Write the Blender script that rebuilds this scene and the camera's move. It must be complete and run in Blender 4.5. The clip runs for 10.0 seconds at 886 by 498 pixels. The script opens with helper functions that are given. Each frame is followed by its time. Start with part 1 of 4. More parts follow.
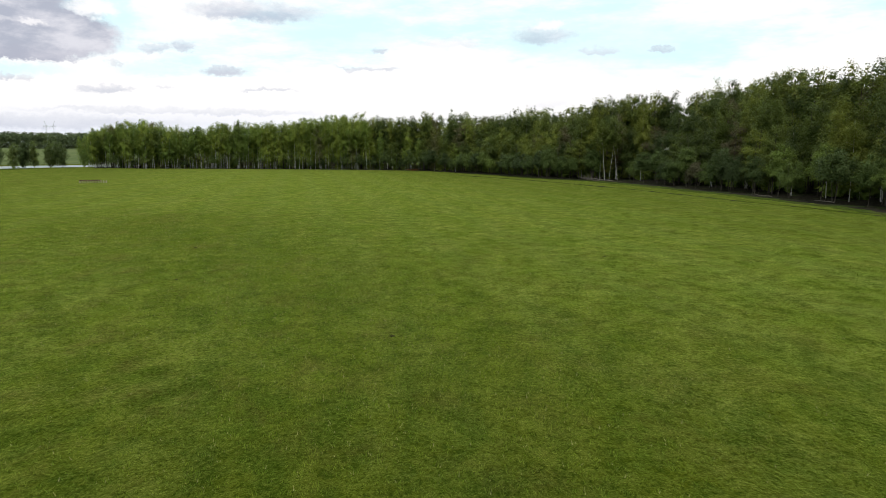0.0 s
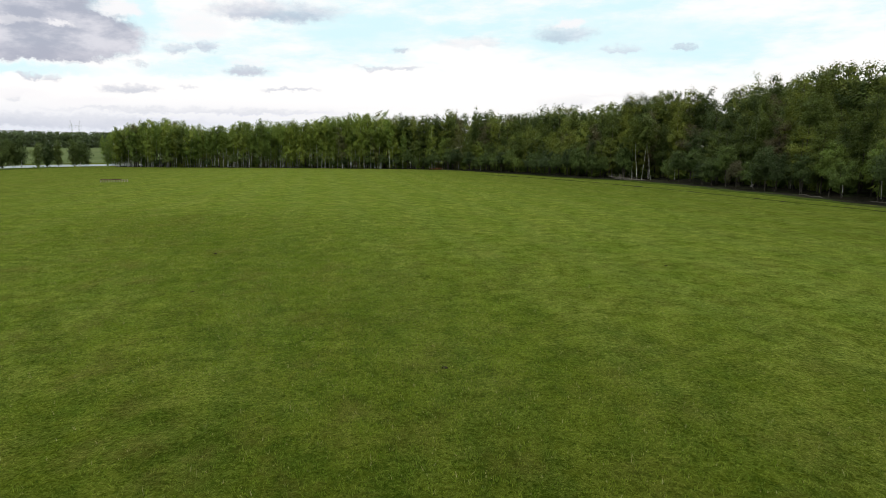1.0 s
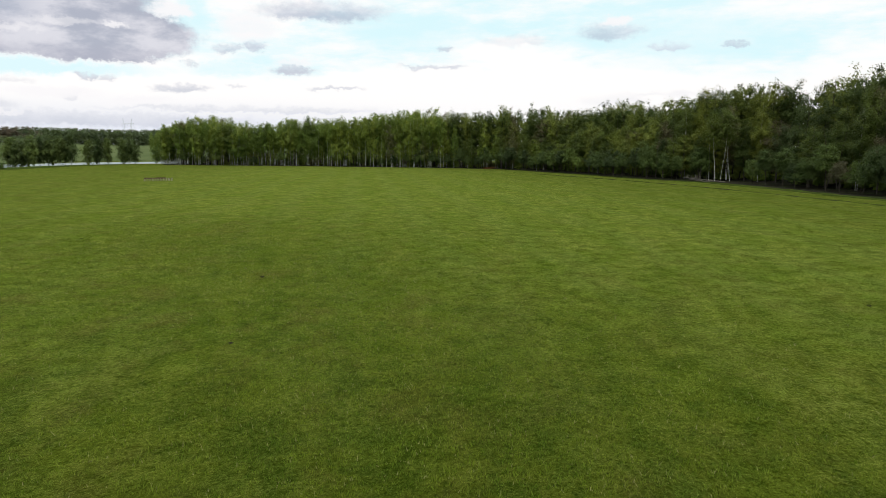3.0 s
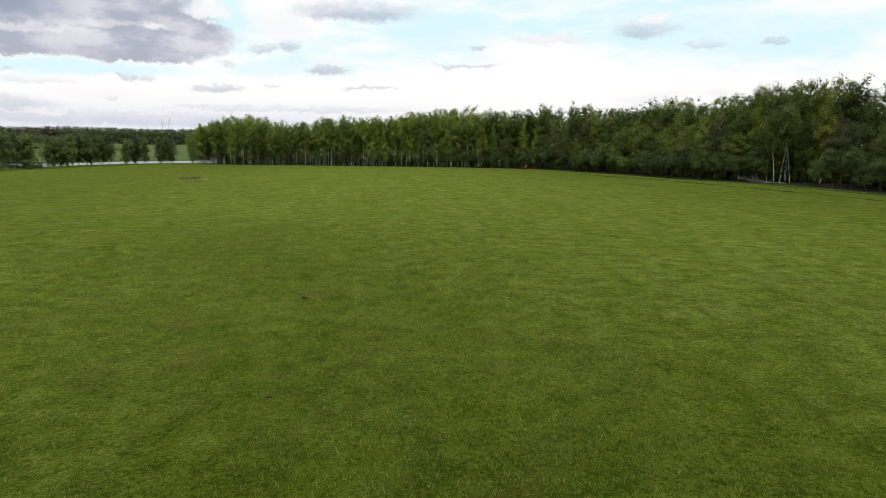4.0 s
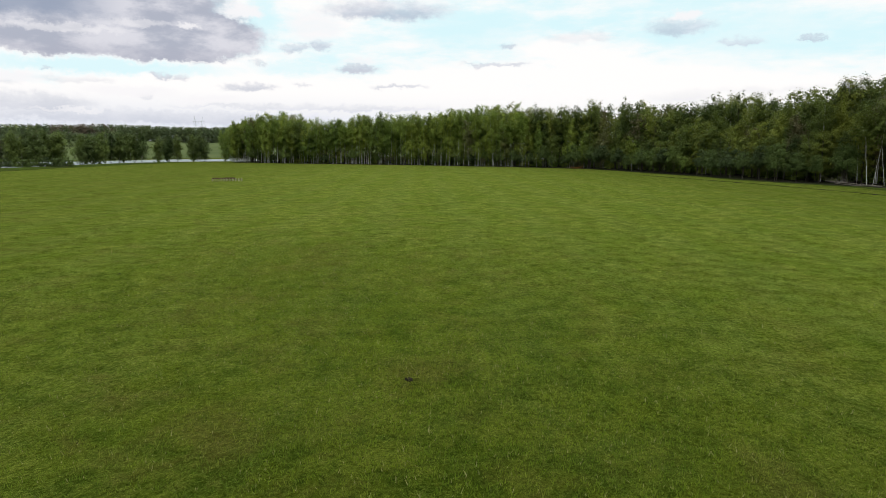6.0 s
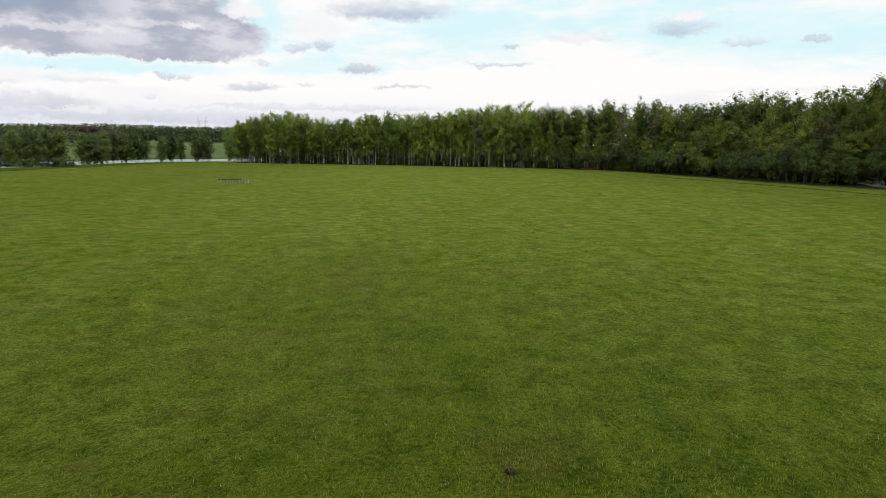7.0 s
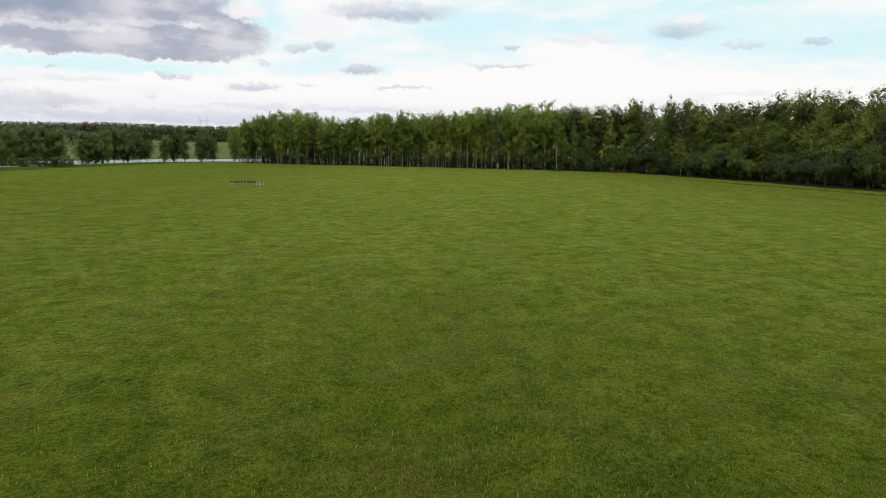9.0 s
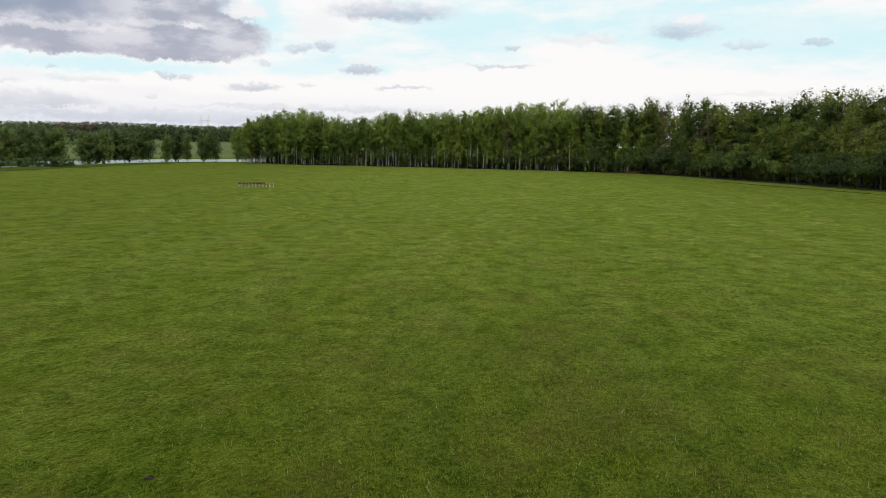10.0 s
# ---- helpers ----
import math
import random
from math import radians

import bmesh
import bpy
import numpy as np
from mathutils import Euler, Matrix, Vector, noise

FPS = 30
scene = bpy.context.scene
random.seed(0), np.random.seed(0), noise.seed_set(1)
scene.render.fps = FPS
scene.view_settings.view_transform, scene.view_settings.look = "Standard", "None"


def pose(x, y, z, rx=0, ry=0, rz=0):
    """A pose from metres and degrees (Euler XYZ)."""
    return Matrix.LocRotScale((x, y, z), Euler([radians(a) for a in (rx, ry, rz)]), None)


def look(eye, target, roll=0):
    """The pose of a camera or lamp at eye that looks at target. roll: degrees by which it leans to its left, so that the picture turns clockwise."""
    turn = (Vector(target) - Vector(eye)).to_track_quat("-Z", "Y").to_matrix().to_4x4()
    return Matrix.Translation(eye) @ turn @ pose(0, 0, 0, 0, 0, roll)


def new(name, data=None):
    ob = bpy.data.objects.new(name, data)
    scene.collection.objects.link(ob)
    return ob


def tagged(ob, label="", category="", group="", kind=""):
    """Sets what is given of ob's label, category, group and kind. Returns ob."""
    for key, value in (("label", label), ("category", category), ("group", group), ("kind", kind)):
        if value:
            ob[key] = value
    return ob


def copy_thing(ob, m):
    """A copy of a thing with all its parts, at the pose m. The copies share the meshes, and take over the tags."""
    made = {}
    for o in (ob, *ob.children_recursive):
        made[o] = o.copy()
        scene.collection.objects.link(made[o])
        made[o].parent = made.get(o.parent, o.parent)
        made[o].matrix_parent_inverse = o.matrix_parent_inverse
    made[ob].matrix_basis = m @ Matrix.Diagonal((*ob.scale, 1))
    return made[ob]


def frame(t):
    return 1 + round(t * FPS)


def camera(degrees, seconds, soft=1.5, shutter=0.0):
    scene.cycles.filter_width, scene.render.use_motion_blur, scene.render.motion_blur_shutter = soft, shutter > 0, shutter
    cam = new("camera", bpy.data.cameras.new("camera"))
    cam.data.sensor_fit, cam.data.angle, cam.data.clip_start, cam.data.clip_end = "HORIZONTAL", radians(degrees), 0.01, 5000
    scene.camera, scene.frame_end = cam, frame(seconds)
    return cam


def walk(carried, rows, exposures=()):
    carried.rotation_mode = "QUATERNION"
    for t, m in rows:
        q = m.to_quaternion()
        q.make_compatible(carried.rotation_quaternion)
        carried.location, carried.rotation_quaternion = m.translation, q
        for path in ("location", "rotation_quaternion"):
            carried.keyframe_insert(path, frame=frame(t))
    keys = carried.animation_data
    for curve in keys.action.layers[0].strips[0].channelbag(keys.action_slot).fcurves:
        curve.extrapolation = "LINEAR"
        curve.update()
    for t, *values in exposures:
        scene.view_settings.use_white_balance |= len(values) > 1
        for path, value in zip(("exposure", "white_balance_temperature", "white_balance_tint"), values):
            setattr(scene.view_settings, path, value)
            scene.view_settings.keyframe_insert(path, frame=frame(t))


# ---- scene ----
# camera: seconds, x, y, z, yaw, pitch, roll
cam = camera(65.05, 10.0, soft=0.95)
PATH = [
    (0.0, 0.00, 0.00, 9.50, 0.06, -7.68, -0.13),
    (0.5, -0.84, 2.90, 9.44, 1.72, -7.70, -0.11),
    (1.0, -1.81, 5.86, 9.36, 1.73, -7.75, -0.15),
    (1.5, -2.91, 9.00, 9.29, 2.24, -7.78, -0.14),
    (2.0, -4.08, 12.26, 9.22, 3.15, -7.81, -0.15),
    (2.2, -4.57, 13.60, 9.22, 3.53, -7.89, -0.05),
    (3.3, -7.53, 21.23, 9.32, 6.06, -7.85, -0.02),
    (3.5, -8.12, 22.63, 9.33, 6.68, -7.89, -0.04),
    (4.0, -9.72, 26.16, 9.34, 7.89, -7.91, 0.06),
    (4.5, -11.47, 29.66, 9.35, 8.40, -7.92, 0.07),
    (5.0, -13.36, 33.12, 9.34, 9.54, -7.96, 0.16),
    (5.5, -15.36, 36.53, 9.35, 10.17, -7.98, 0.17),
    (5.7, -16.18, 37.88, 9.36, 10.20, -8.03, 0.18),
    (6.8, -20.79, 45.22, 9.44, 10.39, -8.04, 0.12),
    (7.0, -21.67, 46.54, 9.44, 10.44, -8.02, 0.29),
    (7.5, -23.95, 49.76, 9.41, 10.45, -7.97, 0.35),
    (8.0, -26.29, 52.88, 9.38, 10.44, -7.99, 0.43),
    (8.5, -28.71, 55.97, 9.37, 10.42, -7.96, 0.52),
    (9.0, -31.16, 59.09, 9.33, 10.42, -7.94, 0.59),
    (9.5, -33.66, 62.28, 9.31, 10.44, -7.94, 0.60),
    (10.0, -36.19, 65.55, 9.29, 10.45, -7.92, 0.64),
]
walk(cam, [(t, Matrix.Translation((x, y, z)) @ (pose(0, 0, 0, 0, 0, yaw) @ pose(0, 0, 0, 90 + pitch) @ pose(0, 0, 0, 0, 0, roll))) for t, x, y, z, yaw, pitch, roll in PATH],
     exposures=[(0.0, -0.03), (0.5, -0.10), (5.0, -0.13), (10.0, -0.19)])

# ---- light
SUN_AZ, SUN_EL = 135.0, 66.0          # degrees clockwise from +y, above the horizon


def nd(tree, kind, ins=(), **props):
    """A node with its inputs: values, or the sockets that feed them."""
    n = tree.nodes.new(kind)
    for key, value in props.items():
        setattr(n, key, value)
    for k, v in dict(ins).items() if isinstance(ins, dict) else enumerate(ins):
        if v is None:
            continue
        if isinstance(v, bpy.types.NodeSocket):
            tree.links.new(v, n.inputs[k])
        else:
            n.inputs[k].default_value = v
    return n


def mth(tree, op, a, b=None, c=None, clamp=False):
    return nd(tree, "ShaderNodeMath", [a, b, c], operation=op, use_clamp=clamp).outputs[0]


def mixc(tree, fac, a, b, blend="MIX"):
    n = nd(tree, "ShaderNodeMix", {0: fac, 6: a, 7: b}, data_type="RGBA", blend_type=blend)
    return n.outputs[2]


def smooth(tree, v, lo, hi, a=0.0, b=1.0):
    return nd(tree, "ShaderNodeMapRange", [v, lo, hi, a, b], interpolation_type="SMOOTHSTEP").outputs[0]


def rgb(r, g, b):
    return (r, g, b, 1.0)


# clouds: azimuth and elevation of the middle, half width and half height, degrees; how grey
CLOUDS = [
    (-14.6, 10.9, 5.4, 0.85, 0.72), (-21.9, 7.9, 1.2, 0.42, 0.6), (-20.0, 8.15, 0.9, 0.45, 0.65), (-17.2, 6.4, 1.9, 0.45, 0.85), (-31.8, 5.5, 0.8, 0.30, 0.6),
    (-30.4, 5.4, 0.7, 0.25, 0.45), (-29.1, 6.6, 0.6, 0.25, 0.35), (-24.7, 6.7, 0.6, 0.25, 0.35), (-39.3, 5.7, 0.5, 0.2, 0.4),
    (-25.5, 4.85, 2.2, 0.33, 0.6), (-21.4, 5.1, 0.8, 0.2, 0.35), (-32.9, 4.0, 0.8, 0.35, 0.3), (-13.9, 5.1, 2.2, 0.2, 0.5), (-20.0, 3.4, 12.0, 0.3, 0.3),
    (-5.0, 8.2, 0.8, 0.2, 0.55), (-6.0, 6.85, 2.9, 0.2, 0.55), (0.5, 8.8, 2.8, 0.45, 0.25), (8.0, 9.3, 2.6, 0.75, 0.6),
    (12.2, 8.05, 1.7, 0.4, 0.6), (17.0, 8.0, 1.0, 0.25, 0.6), (-41.0, 3.3, 5.0, 0.8, 0.5), (-33.0, 2.5, 14.0, 0.6, 0.42), (-44.0, 4.6, 3.0, 0.4, 0.35), (-37.5, 5.0, 2.6, 0.3, 0.25),
    (14.0, 4.6, 6.0, 0.18, 0.2), (8.4, 4.1, 2.6, 0.5, 0.2), (25.0, 12.0, 5.0, 0.8, 0.6), (-60.0, 9.0, 10.0, 2.5, 0.9),
]
# the great grey cloud: middle, half width and half height, and the height of its flat base
GREAT = [(-38.0, 10.2, 11.5, 3.9), (-31.3, 8.5, 7.4, 2.2)]
BASE = 6.55

# sunlit tops of clouds: azimuth, elevation, half width, half height, strength
LIT = [(-38.0, 8.5, 5.0, 0.36, 0.45), (-33.2, 9.2, 2.4, 0.35, 0.4), (-29.8, 9.2, 1.0, 0.3, 0.8), (-25.8, 10.4, 1.8, 0.7, 0.9), (-20.5, 9.6, 2.6, 1.3, 0.7), (8.3, 10.1, 1.2, 0.5, 0.85), (-44.0, 8.5, 2.5, 0.25, 0.5),
       (-17.0, 7.0, 1.6, 0.35, 0.6), (-41.8, 5.0, 2.4, 0.5, 0.85), (-34.0, 4.3, 3.6, 0.45, 0.8), (-28.6, 3.9, 2.6, 0.4, 0.8), (-38.0, 2.9, 3.0, 0.15, 0.5)]
# openings in the thin cloud
CLEAR = [(-36.0, 6.0, 11.0, 0.75, 0.9), (-24.4, 10.2, 1.6, 2.0, 0.8), (-22.5, 6.4, 3.0, 0.8, 0.6), (-8.0, 9.3, 6.0, 1.6, 0.6), (14.0, 8.5, 9.0, 2.4, 0.6)]

world = bpy.data.worlds.new("sky")
scene.world = world
world.use_nodes = True
wt = world.node_tree
wt.nodes.clear()
sky = nd(wt, "ShaderNodeTexSky", sky_type="NISHITA", sun_disc=False, sun_elevation=radians(SUN_EL), sun_rotation=radians(SUN_AZ),
         air_density=1.0, dust_density=1.5, ozone_density=1.0)
ray_dir = nd(wt, "ShaderNodeTexCoord").outputs["Generated"]
sep = nd(wt, "ShaderNodeSeparateXYZ", [ray_dir]).outputs
az = mth(wt, "MULTIPLY", mth(wt, "ARCTAN2", sep[0], sep[1]), 57.2958)
el = mth(wt, "MULTIPLY", mth(wt, "ARCSINE", sep[2]), 57.2958)
flat = nd(wt, "ShaderNodeCombineXYZ", [az, el, 0.0]).outputs[0]
warp = nd(wt, "ShaderNodeTexNoise", {"Vector": nd(wt, "ShaderNodeVectorMath", [flat, (0.55, 1.1, 1.0)], operation="MULTIPLY").outputs[0],
                                     "Scale": 1.0, "Detail": 6.0, "Roughness": 0.62})
warp_v = nd(wt, "ShaderNodeVectorMath", [nd(wt, "ShaderNodeVectorMath", [warp.outputs["Color"], (0.5, 0.5, 0.5)], operation="SUBTRACT").outputs[0], (2.2, 1.15, 0.0)],
            operation="MULTIPLY").outputs[0]
fine_w = nd(wt, "ShaderNodeTexNoise", {"Vector": flat, "Scale": 1.7, "Detail": 7.0, "Roughness": 0.68})
fine_v = nd(wt, "ShaderNodeVectorMath", [nd(wt, "ShaderNodeVectorMath", [fine_w.outputs["Color"], (0.5, 0.5, 0.5)], operation="SUBTRACT").outputs[0], (1.35, 0.95, 0.0)],
            operation="MULTIPLY").outputs[0]
bent = nd(wt, "ShaderNodeVectorMath", [nd(wt, "ShaderNodeVectorMath", [flat, warp_v], operation="ADD").outputs[0], fine_v], operation="ADD").outputs[0]
grey = halo = None
for a0, e0, hw, hh, depth in CLOUDS:
    off = nd(wt, "ShaderNodeVectorMath", [bent, (a0, e0, 0.0)], operation="SUBTRACT").outputs[0]
    off = nd(wt, "ShaderNodeVectorMath", [off, (1 / hw, 1 / hh, 0.0)], operation="MULTIPLY").outputs[0]
    far = nd(wt, "ShaderNodeVectorMath", [off], operation="LENGTH").outputs["Value"]
    one = smooth(wt, far, 1.18, 0.55, 0.0, depth)
    one = mth(wt, "MULTIPLY", one, smooth(wt, nd(wt, "ShaderNodeSeparateXYZ", [off]).outputs[1], 1.0, -0.5, 0.45, 1.0))
    grey = one if grey is None else mth(wt, "MAXIMUM", grey, one)
    up = nd(wt, "ShaderNodeVectorMath", [off, (0.0, 0.7, 0.0)], operation="SUBTRACT").outputs[0]
    rim = smooth(wt, nd(wt, "ShaderNodeVectorMath", [up], operation="LENGTH").outputs["Value"], 1.9, 0.8, 0.0, depth * 0.4)
    halo = rim if halo is None else mth(wt, "MAXIMUM", halo, rim)
great = None
for a0, e0, hw, hh in GREAT:
    off = nd(wt, "ShaderNodeVectorMath", [bent, (a0, e0, 0.0)], operation="SUBTRACT").outputs[0]
    off = nd(wt, "ShaderNodeVectorMath", [off, (1 / hw, 1 / hh, 0.0)], operation="MULTIPLY").outputs[0]
    one = smooth(wt, nd(wt, "ShaderNodeVectorMath", [off], operation="LENGTH").outputs["Value"], 1.06, 0.84)
    great = one if great is None else mth(wt, "MAXIMUM", great, one)
bent_el = nd(wt, "ShaderNodeSeparateXYZ", [bent]).outputs[1]
great = mth(wt, "MULTIPLY", great, smooth(wt, bent_el, BASE - 0.05, BASE + 0.22))
grey = mth(wt, "MAXIMUM", grey, great)
# a broad bright veil of thin cloud, broken by pale blue
veil_n = nd(wt, "ShaderNodeTexNoise", {"Vector": nd(wt, "ShaderNodeVectorMath", [flat, (0.06, 0.22, 1.0)], operation="MULTIPLY").outputs[0],
                                       "Scale": 1.0, "Detail": 8.0, "Roughness": 0.64}).outputs["Fac"]
veil = smooth(wt, mth(wt, "ADD", veil_n, smooth(wt, el, 10.0, 3.0, 0.0, 0.22)), 0.40, 0.62)
fleck = nd(wt, "ShaderNodeTexNoise", {"Vector": nd(wt, "ShaderNodeVectorMath", [flat, (0.24, 0.55, 1.0)], operation="MULTIPLY").outputs[0],
                                      "Scale": 1.0, "Detail": 5.0, "Roughness": 0.6}).outputs["Fac"]
for a0, e0, hw, hh, gain in CLEAR:
    off = nd(wt, "ShaderNodeVectorMath", [bent, (a0, e0, 0.0)], operation="SUBTRACT").outputs[0]
    off = nd(wt, "ShaderNodeVectorMath", [off, (1 / hw, 1 / hh, 0.0)], operation="MULTIPLY").outputs[0]
    open_sky = smooth(wt, nd(wt, "ShaderNodeVectorMath", [off], operation="LENGTH").outputs["Value"], 1.15, 0.3, 0.0, gain)
    veil = mth(wt, "MULTIPLY", veil, mth(wt, "SUBTRACT", 1.0, open_sky))
sky_c = nd(wt, "ShaderNodeVectorMath", [sky.outputs[0], (0.13, 0.13, 0.13)], operation="MULTIPLY").outputs[0]
pale = mixc(wt, 0.97, sky_c, rgb(0.79, 1.05, 1.10))
bright = mixc(wt, mth(wt, "MAXIMUM", veil, mth(wt, "MULTIPLY", halo, 0.8)), pale, rgb(1.12, 1.10, 1.09))
low = mth(wt, "MULTIPLY", smooth(wt, el, 5.0, 1.0, 0.0, 0.85), smooth(wt, az, 0.0, -22.0, 0.35, 1.0))
bright = mixc(wt, low, bright, rgb(0.80, 0.84, 0.95))
shade_c = mixc(wt, smooth(wt, fleck, 0.42, 0.62), rgb(0.46, 0.53, 0.67), rgb(0.73, 0.77, 0.88))
shade_c = mixc(wt, great, shade_c, mixc(wt, smooth(wt, fleck, 0.38, 0.64), rgb(0.49, 0.52, 0.62), rgb(0.80, 0.80, 0.87)))
shade_c = mixc(wt, smooth(wt, bent_el, BASE + 1.4, BASE + 0.3, 0.0, 0.5), shade_c, rgb(0.49, 0.50, 0.60))
shade_c = mixc(wt, mth(wt, "MULTIPLY", smooth(wt, bent_el, 8.8, 9.8), smooth(wt, az, -33.0, -39.0, 0.0, 0.8)), shade_c, rgb(0.34, 0.40, 0.53))
sky_all = mixc(wt, grey, bright, shade_c)
for a0, e0, hw, hh, gain in LIT:
    off = nd(wt, "ShaderNodeVectorMath", [bent, (a0, e0, 0.0)], operation="SUBTRACT").outputs[0]
    off = nd(wt, "ShaderNodeVectorMath", [off, (1 / hw, 1 / hh, 0.0)], operation="MULTIPLY").outputs[0]
    far = nd(wt, "ShaderNodeVectorMath", [off], operation="LENGTH").outputs["Value"]
    sky_all = mixc(wt, smooth(wt, far, 1.2, 0.45, 0.0, gain), sky_all, rgb(1.05, 1.03, 1.05))
# the cloud cover grows lighter towards the zenith
over = smooth(wt, el, 14.0, 75.0, 1.0, 1.9)
background = nd(wt, "ShaderNodeBackground", [sky_all, over])
nd(wt, "ShaderNodeOutputWorld", [background.outputs[0]])

sun_data = bpy.data.lights.new("sun", "SUN")
sun_data.energy, sun_data.angle, sun_data.color = 1.45, radians(30), (1.0, 0.93, 0.80)
sun = new("sun", sun_data)
sun_to = Vector((math.sin(radians(SUN_AZ)) * math.cos(radians(SUN_EL)), math.cos(radians(SUN_AZ)) * math.cos(radians(SUN_EL)), math.sin(radians(SUN_EL))))
sun.matrix_world = look(sun_to * 300, (0, 0, 0))
scene.view_settings.exposure = 0.0


# ---- materials
def material(name):
    m = bpy.data.materials.new(name)
    m.use_nodes = True
    t = m.node_tree
    return m, t, t.nodes["Principled BSDF"]


def noise_fac(t, vec, scale, detail=3.0, rough=0.55):
    return nd(t, "ShaderNodeTexNoise", {"Vector": vec, "Scale": scale, "Detail": detail, "Roughness": rough}).outputs["Fac"]


def grass_colour(t):
    """Colour of the meadow at a place: broad patches, faint streaks along the way it was mown, small tufts, and a
    painted dimming to both sides.
    """
    place = nd(t, "ShaderNodeTexCoord").outputs["Object"]
    mown = nd(t, "ShaderNodeMapping", {0: place, 2: (0.0, 0.0, radians(-10)), 3: (1.0, 0.68, 1.0)}).outputs[0]
    streak = noise_fac(t, mown, 0.5, 5.0, 0.65)
    broad = noise_fac(t, place, 0.03, 4.0, 0.6)
    patch = noise_fac(t, mown, 0.95, 5.0, 0.68)
    tuft = noise_fac(t, mown, 6.0, 4.0, 0.7)
    c = mixc(t, smooth(t, streak, 0.38, 0.62), rgb(0.0158, 0.0266, 0.0013), rgb(0.0314, 0.0400, 0.0022))
    c = mixc(t, smooth(t, broad, 0.40, 0.66, 0.0, 0.5), c, rgb(0.0330, 0.0365, 0.0024))
    c = mixc(t, smooth(t, patch, 0.51, 0.63, 0.0, 0.85), c, rgb(0.0375, 0.0450, 0.0036))
    c = mixc(t, smooth(t, patch, 0.48, 0.37, 0.0, 0.85), c, rgb(0.0138, 0.0240, 0.0013))
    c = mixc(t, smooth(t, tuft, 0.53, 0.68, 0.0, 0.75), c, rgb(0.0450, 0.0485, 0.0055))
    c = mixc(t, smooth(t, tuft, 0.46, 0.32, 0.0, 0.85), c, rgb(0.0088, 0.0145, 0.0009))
    dry = noise_fac(t, mown, 0.33, 5.0, 0.72)
    # lens vignetting painted in: grass loses brightness away from a middle strip
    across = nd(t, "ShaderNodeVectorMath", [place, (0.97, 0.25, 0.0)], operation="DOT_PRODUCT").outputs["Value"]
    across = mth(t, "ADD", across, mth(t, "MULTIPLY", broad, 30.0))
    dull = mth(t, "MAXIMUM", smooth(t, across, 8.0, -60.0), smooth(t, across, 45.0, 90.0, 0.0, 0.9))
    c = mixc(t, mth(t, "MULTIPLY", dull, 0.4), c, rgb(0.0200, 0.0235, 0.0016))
    dry = mth(t, "MULTIPLY", smooth(t, dry, 0.48, 0.70), smooth(t, across, 30.0, 0.0, 0.45, 0.85))
    c = mixc(t, dry, c, rgb(0.0345, 0.0285, 0.0055))
    return c, place, mown, tuft, patch, dull, dry


def mat_grass():
    m, t, b = material("meadow_grass")
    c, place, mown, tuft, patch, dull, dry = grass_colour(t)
    # fine grain: darkest in the bump's hollows, pale on its rises
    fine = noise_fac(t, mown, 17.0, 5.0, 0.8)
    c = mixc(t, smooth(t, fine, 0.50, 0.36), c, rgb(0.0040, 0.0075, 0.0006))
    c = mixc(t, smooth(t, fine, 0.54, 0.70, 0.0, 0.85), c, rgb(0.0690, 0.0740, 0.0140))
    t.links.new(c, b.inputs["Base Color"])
    b.inputs["Roughness"].default_value = 0.9
    b.inputs["Specular IOR Level"].default_value = 0.0
    lush = mth(t, "ADD", smooth(t, patch, 0.36, 0.64, 0.46, 0.62), smooth(t, tuft, 0.36, 0.64, -0.06, 0.18))
    dash = noise_fac(t, place, 0.7, 5.0, 0.7)
    lush = mth(t, "ADD", lush, smooth(t, dash, 0.38, 0.62, -0.15, 0.11))
    # sheen cut back by the same painted vignetting
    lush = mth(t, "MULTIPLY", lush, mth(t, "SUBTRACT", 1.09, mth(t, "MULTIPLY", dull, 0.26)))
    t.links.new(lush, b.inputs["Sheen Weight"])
    b.inputs["Sheen Roughness"].default_value = 0.36
    swath = noise_fac(t, mown, 0.26, 6.0, 0.72)
    lanes = nd(t, "ShaderNodeTexWave", {0: nd(t, "ShaderNodeMapping", {0: place, 2: (0.0, 0.0, radians(-12))}).outputs[0], "Scale": 0.035, "Distortion": 3.0, "Detail": 4.0, "Detail Scale": 2.0},
               bands_direction="X").outputs["Fac"]
    tint = mixc(t, smooth(t, swath, 0.38, 0.62), rgb(0.405, 0.515, 0.075), rgb(0.585, 0.635, 0.12))
    tint = mixc(t, smooth(t, lanes, 0.35, 0.9, 0.0, 0.25), tint, rgb(0.58, 0.66, 0.17))
    tint = mixc(t, mth(t, "MULTIPLY", dry, 0.7), tint, rgb(0.46, 0.45, 0.11))
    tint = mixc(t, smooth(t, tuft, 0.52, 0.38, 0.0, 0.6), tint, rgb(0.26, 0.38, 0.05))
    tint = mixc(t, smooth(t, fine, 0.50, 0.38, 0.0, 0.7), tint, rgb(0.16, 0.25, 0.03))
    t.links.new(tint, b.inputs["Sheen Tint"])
    high = mth(t, "ADD", mth(t, "MULTIPLY", tuft, 0.06), mth(t, "MULTIPLY", fine, 0.018))
    bump = nd(t, "ShaderNodeBump", {"Strength": 0.7, "Distance": 1.0, "Height": high})
    t.links.new(bump.outputs[0], b.inputs["Normal"])
    return m


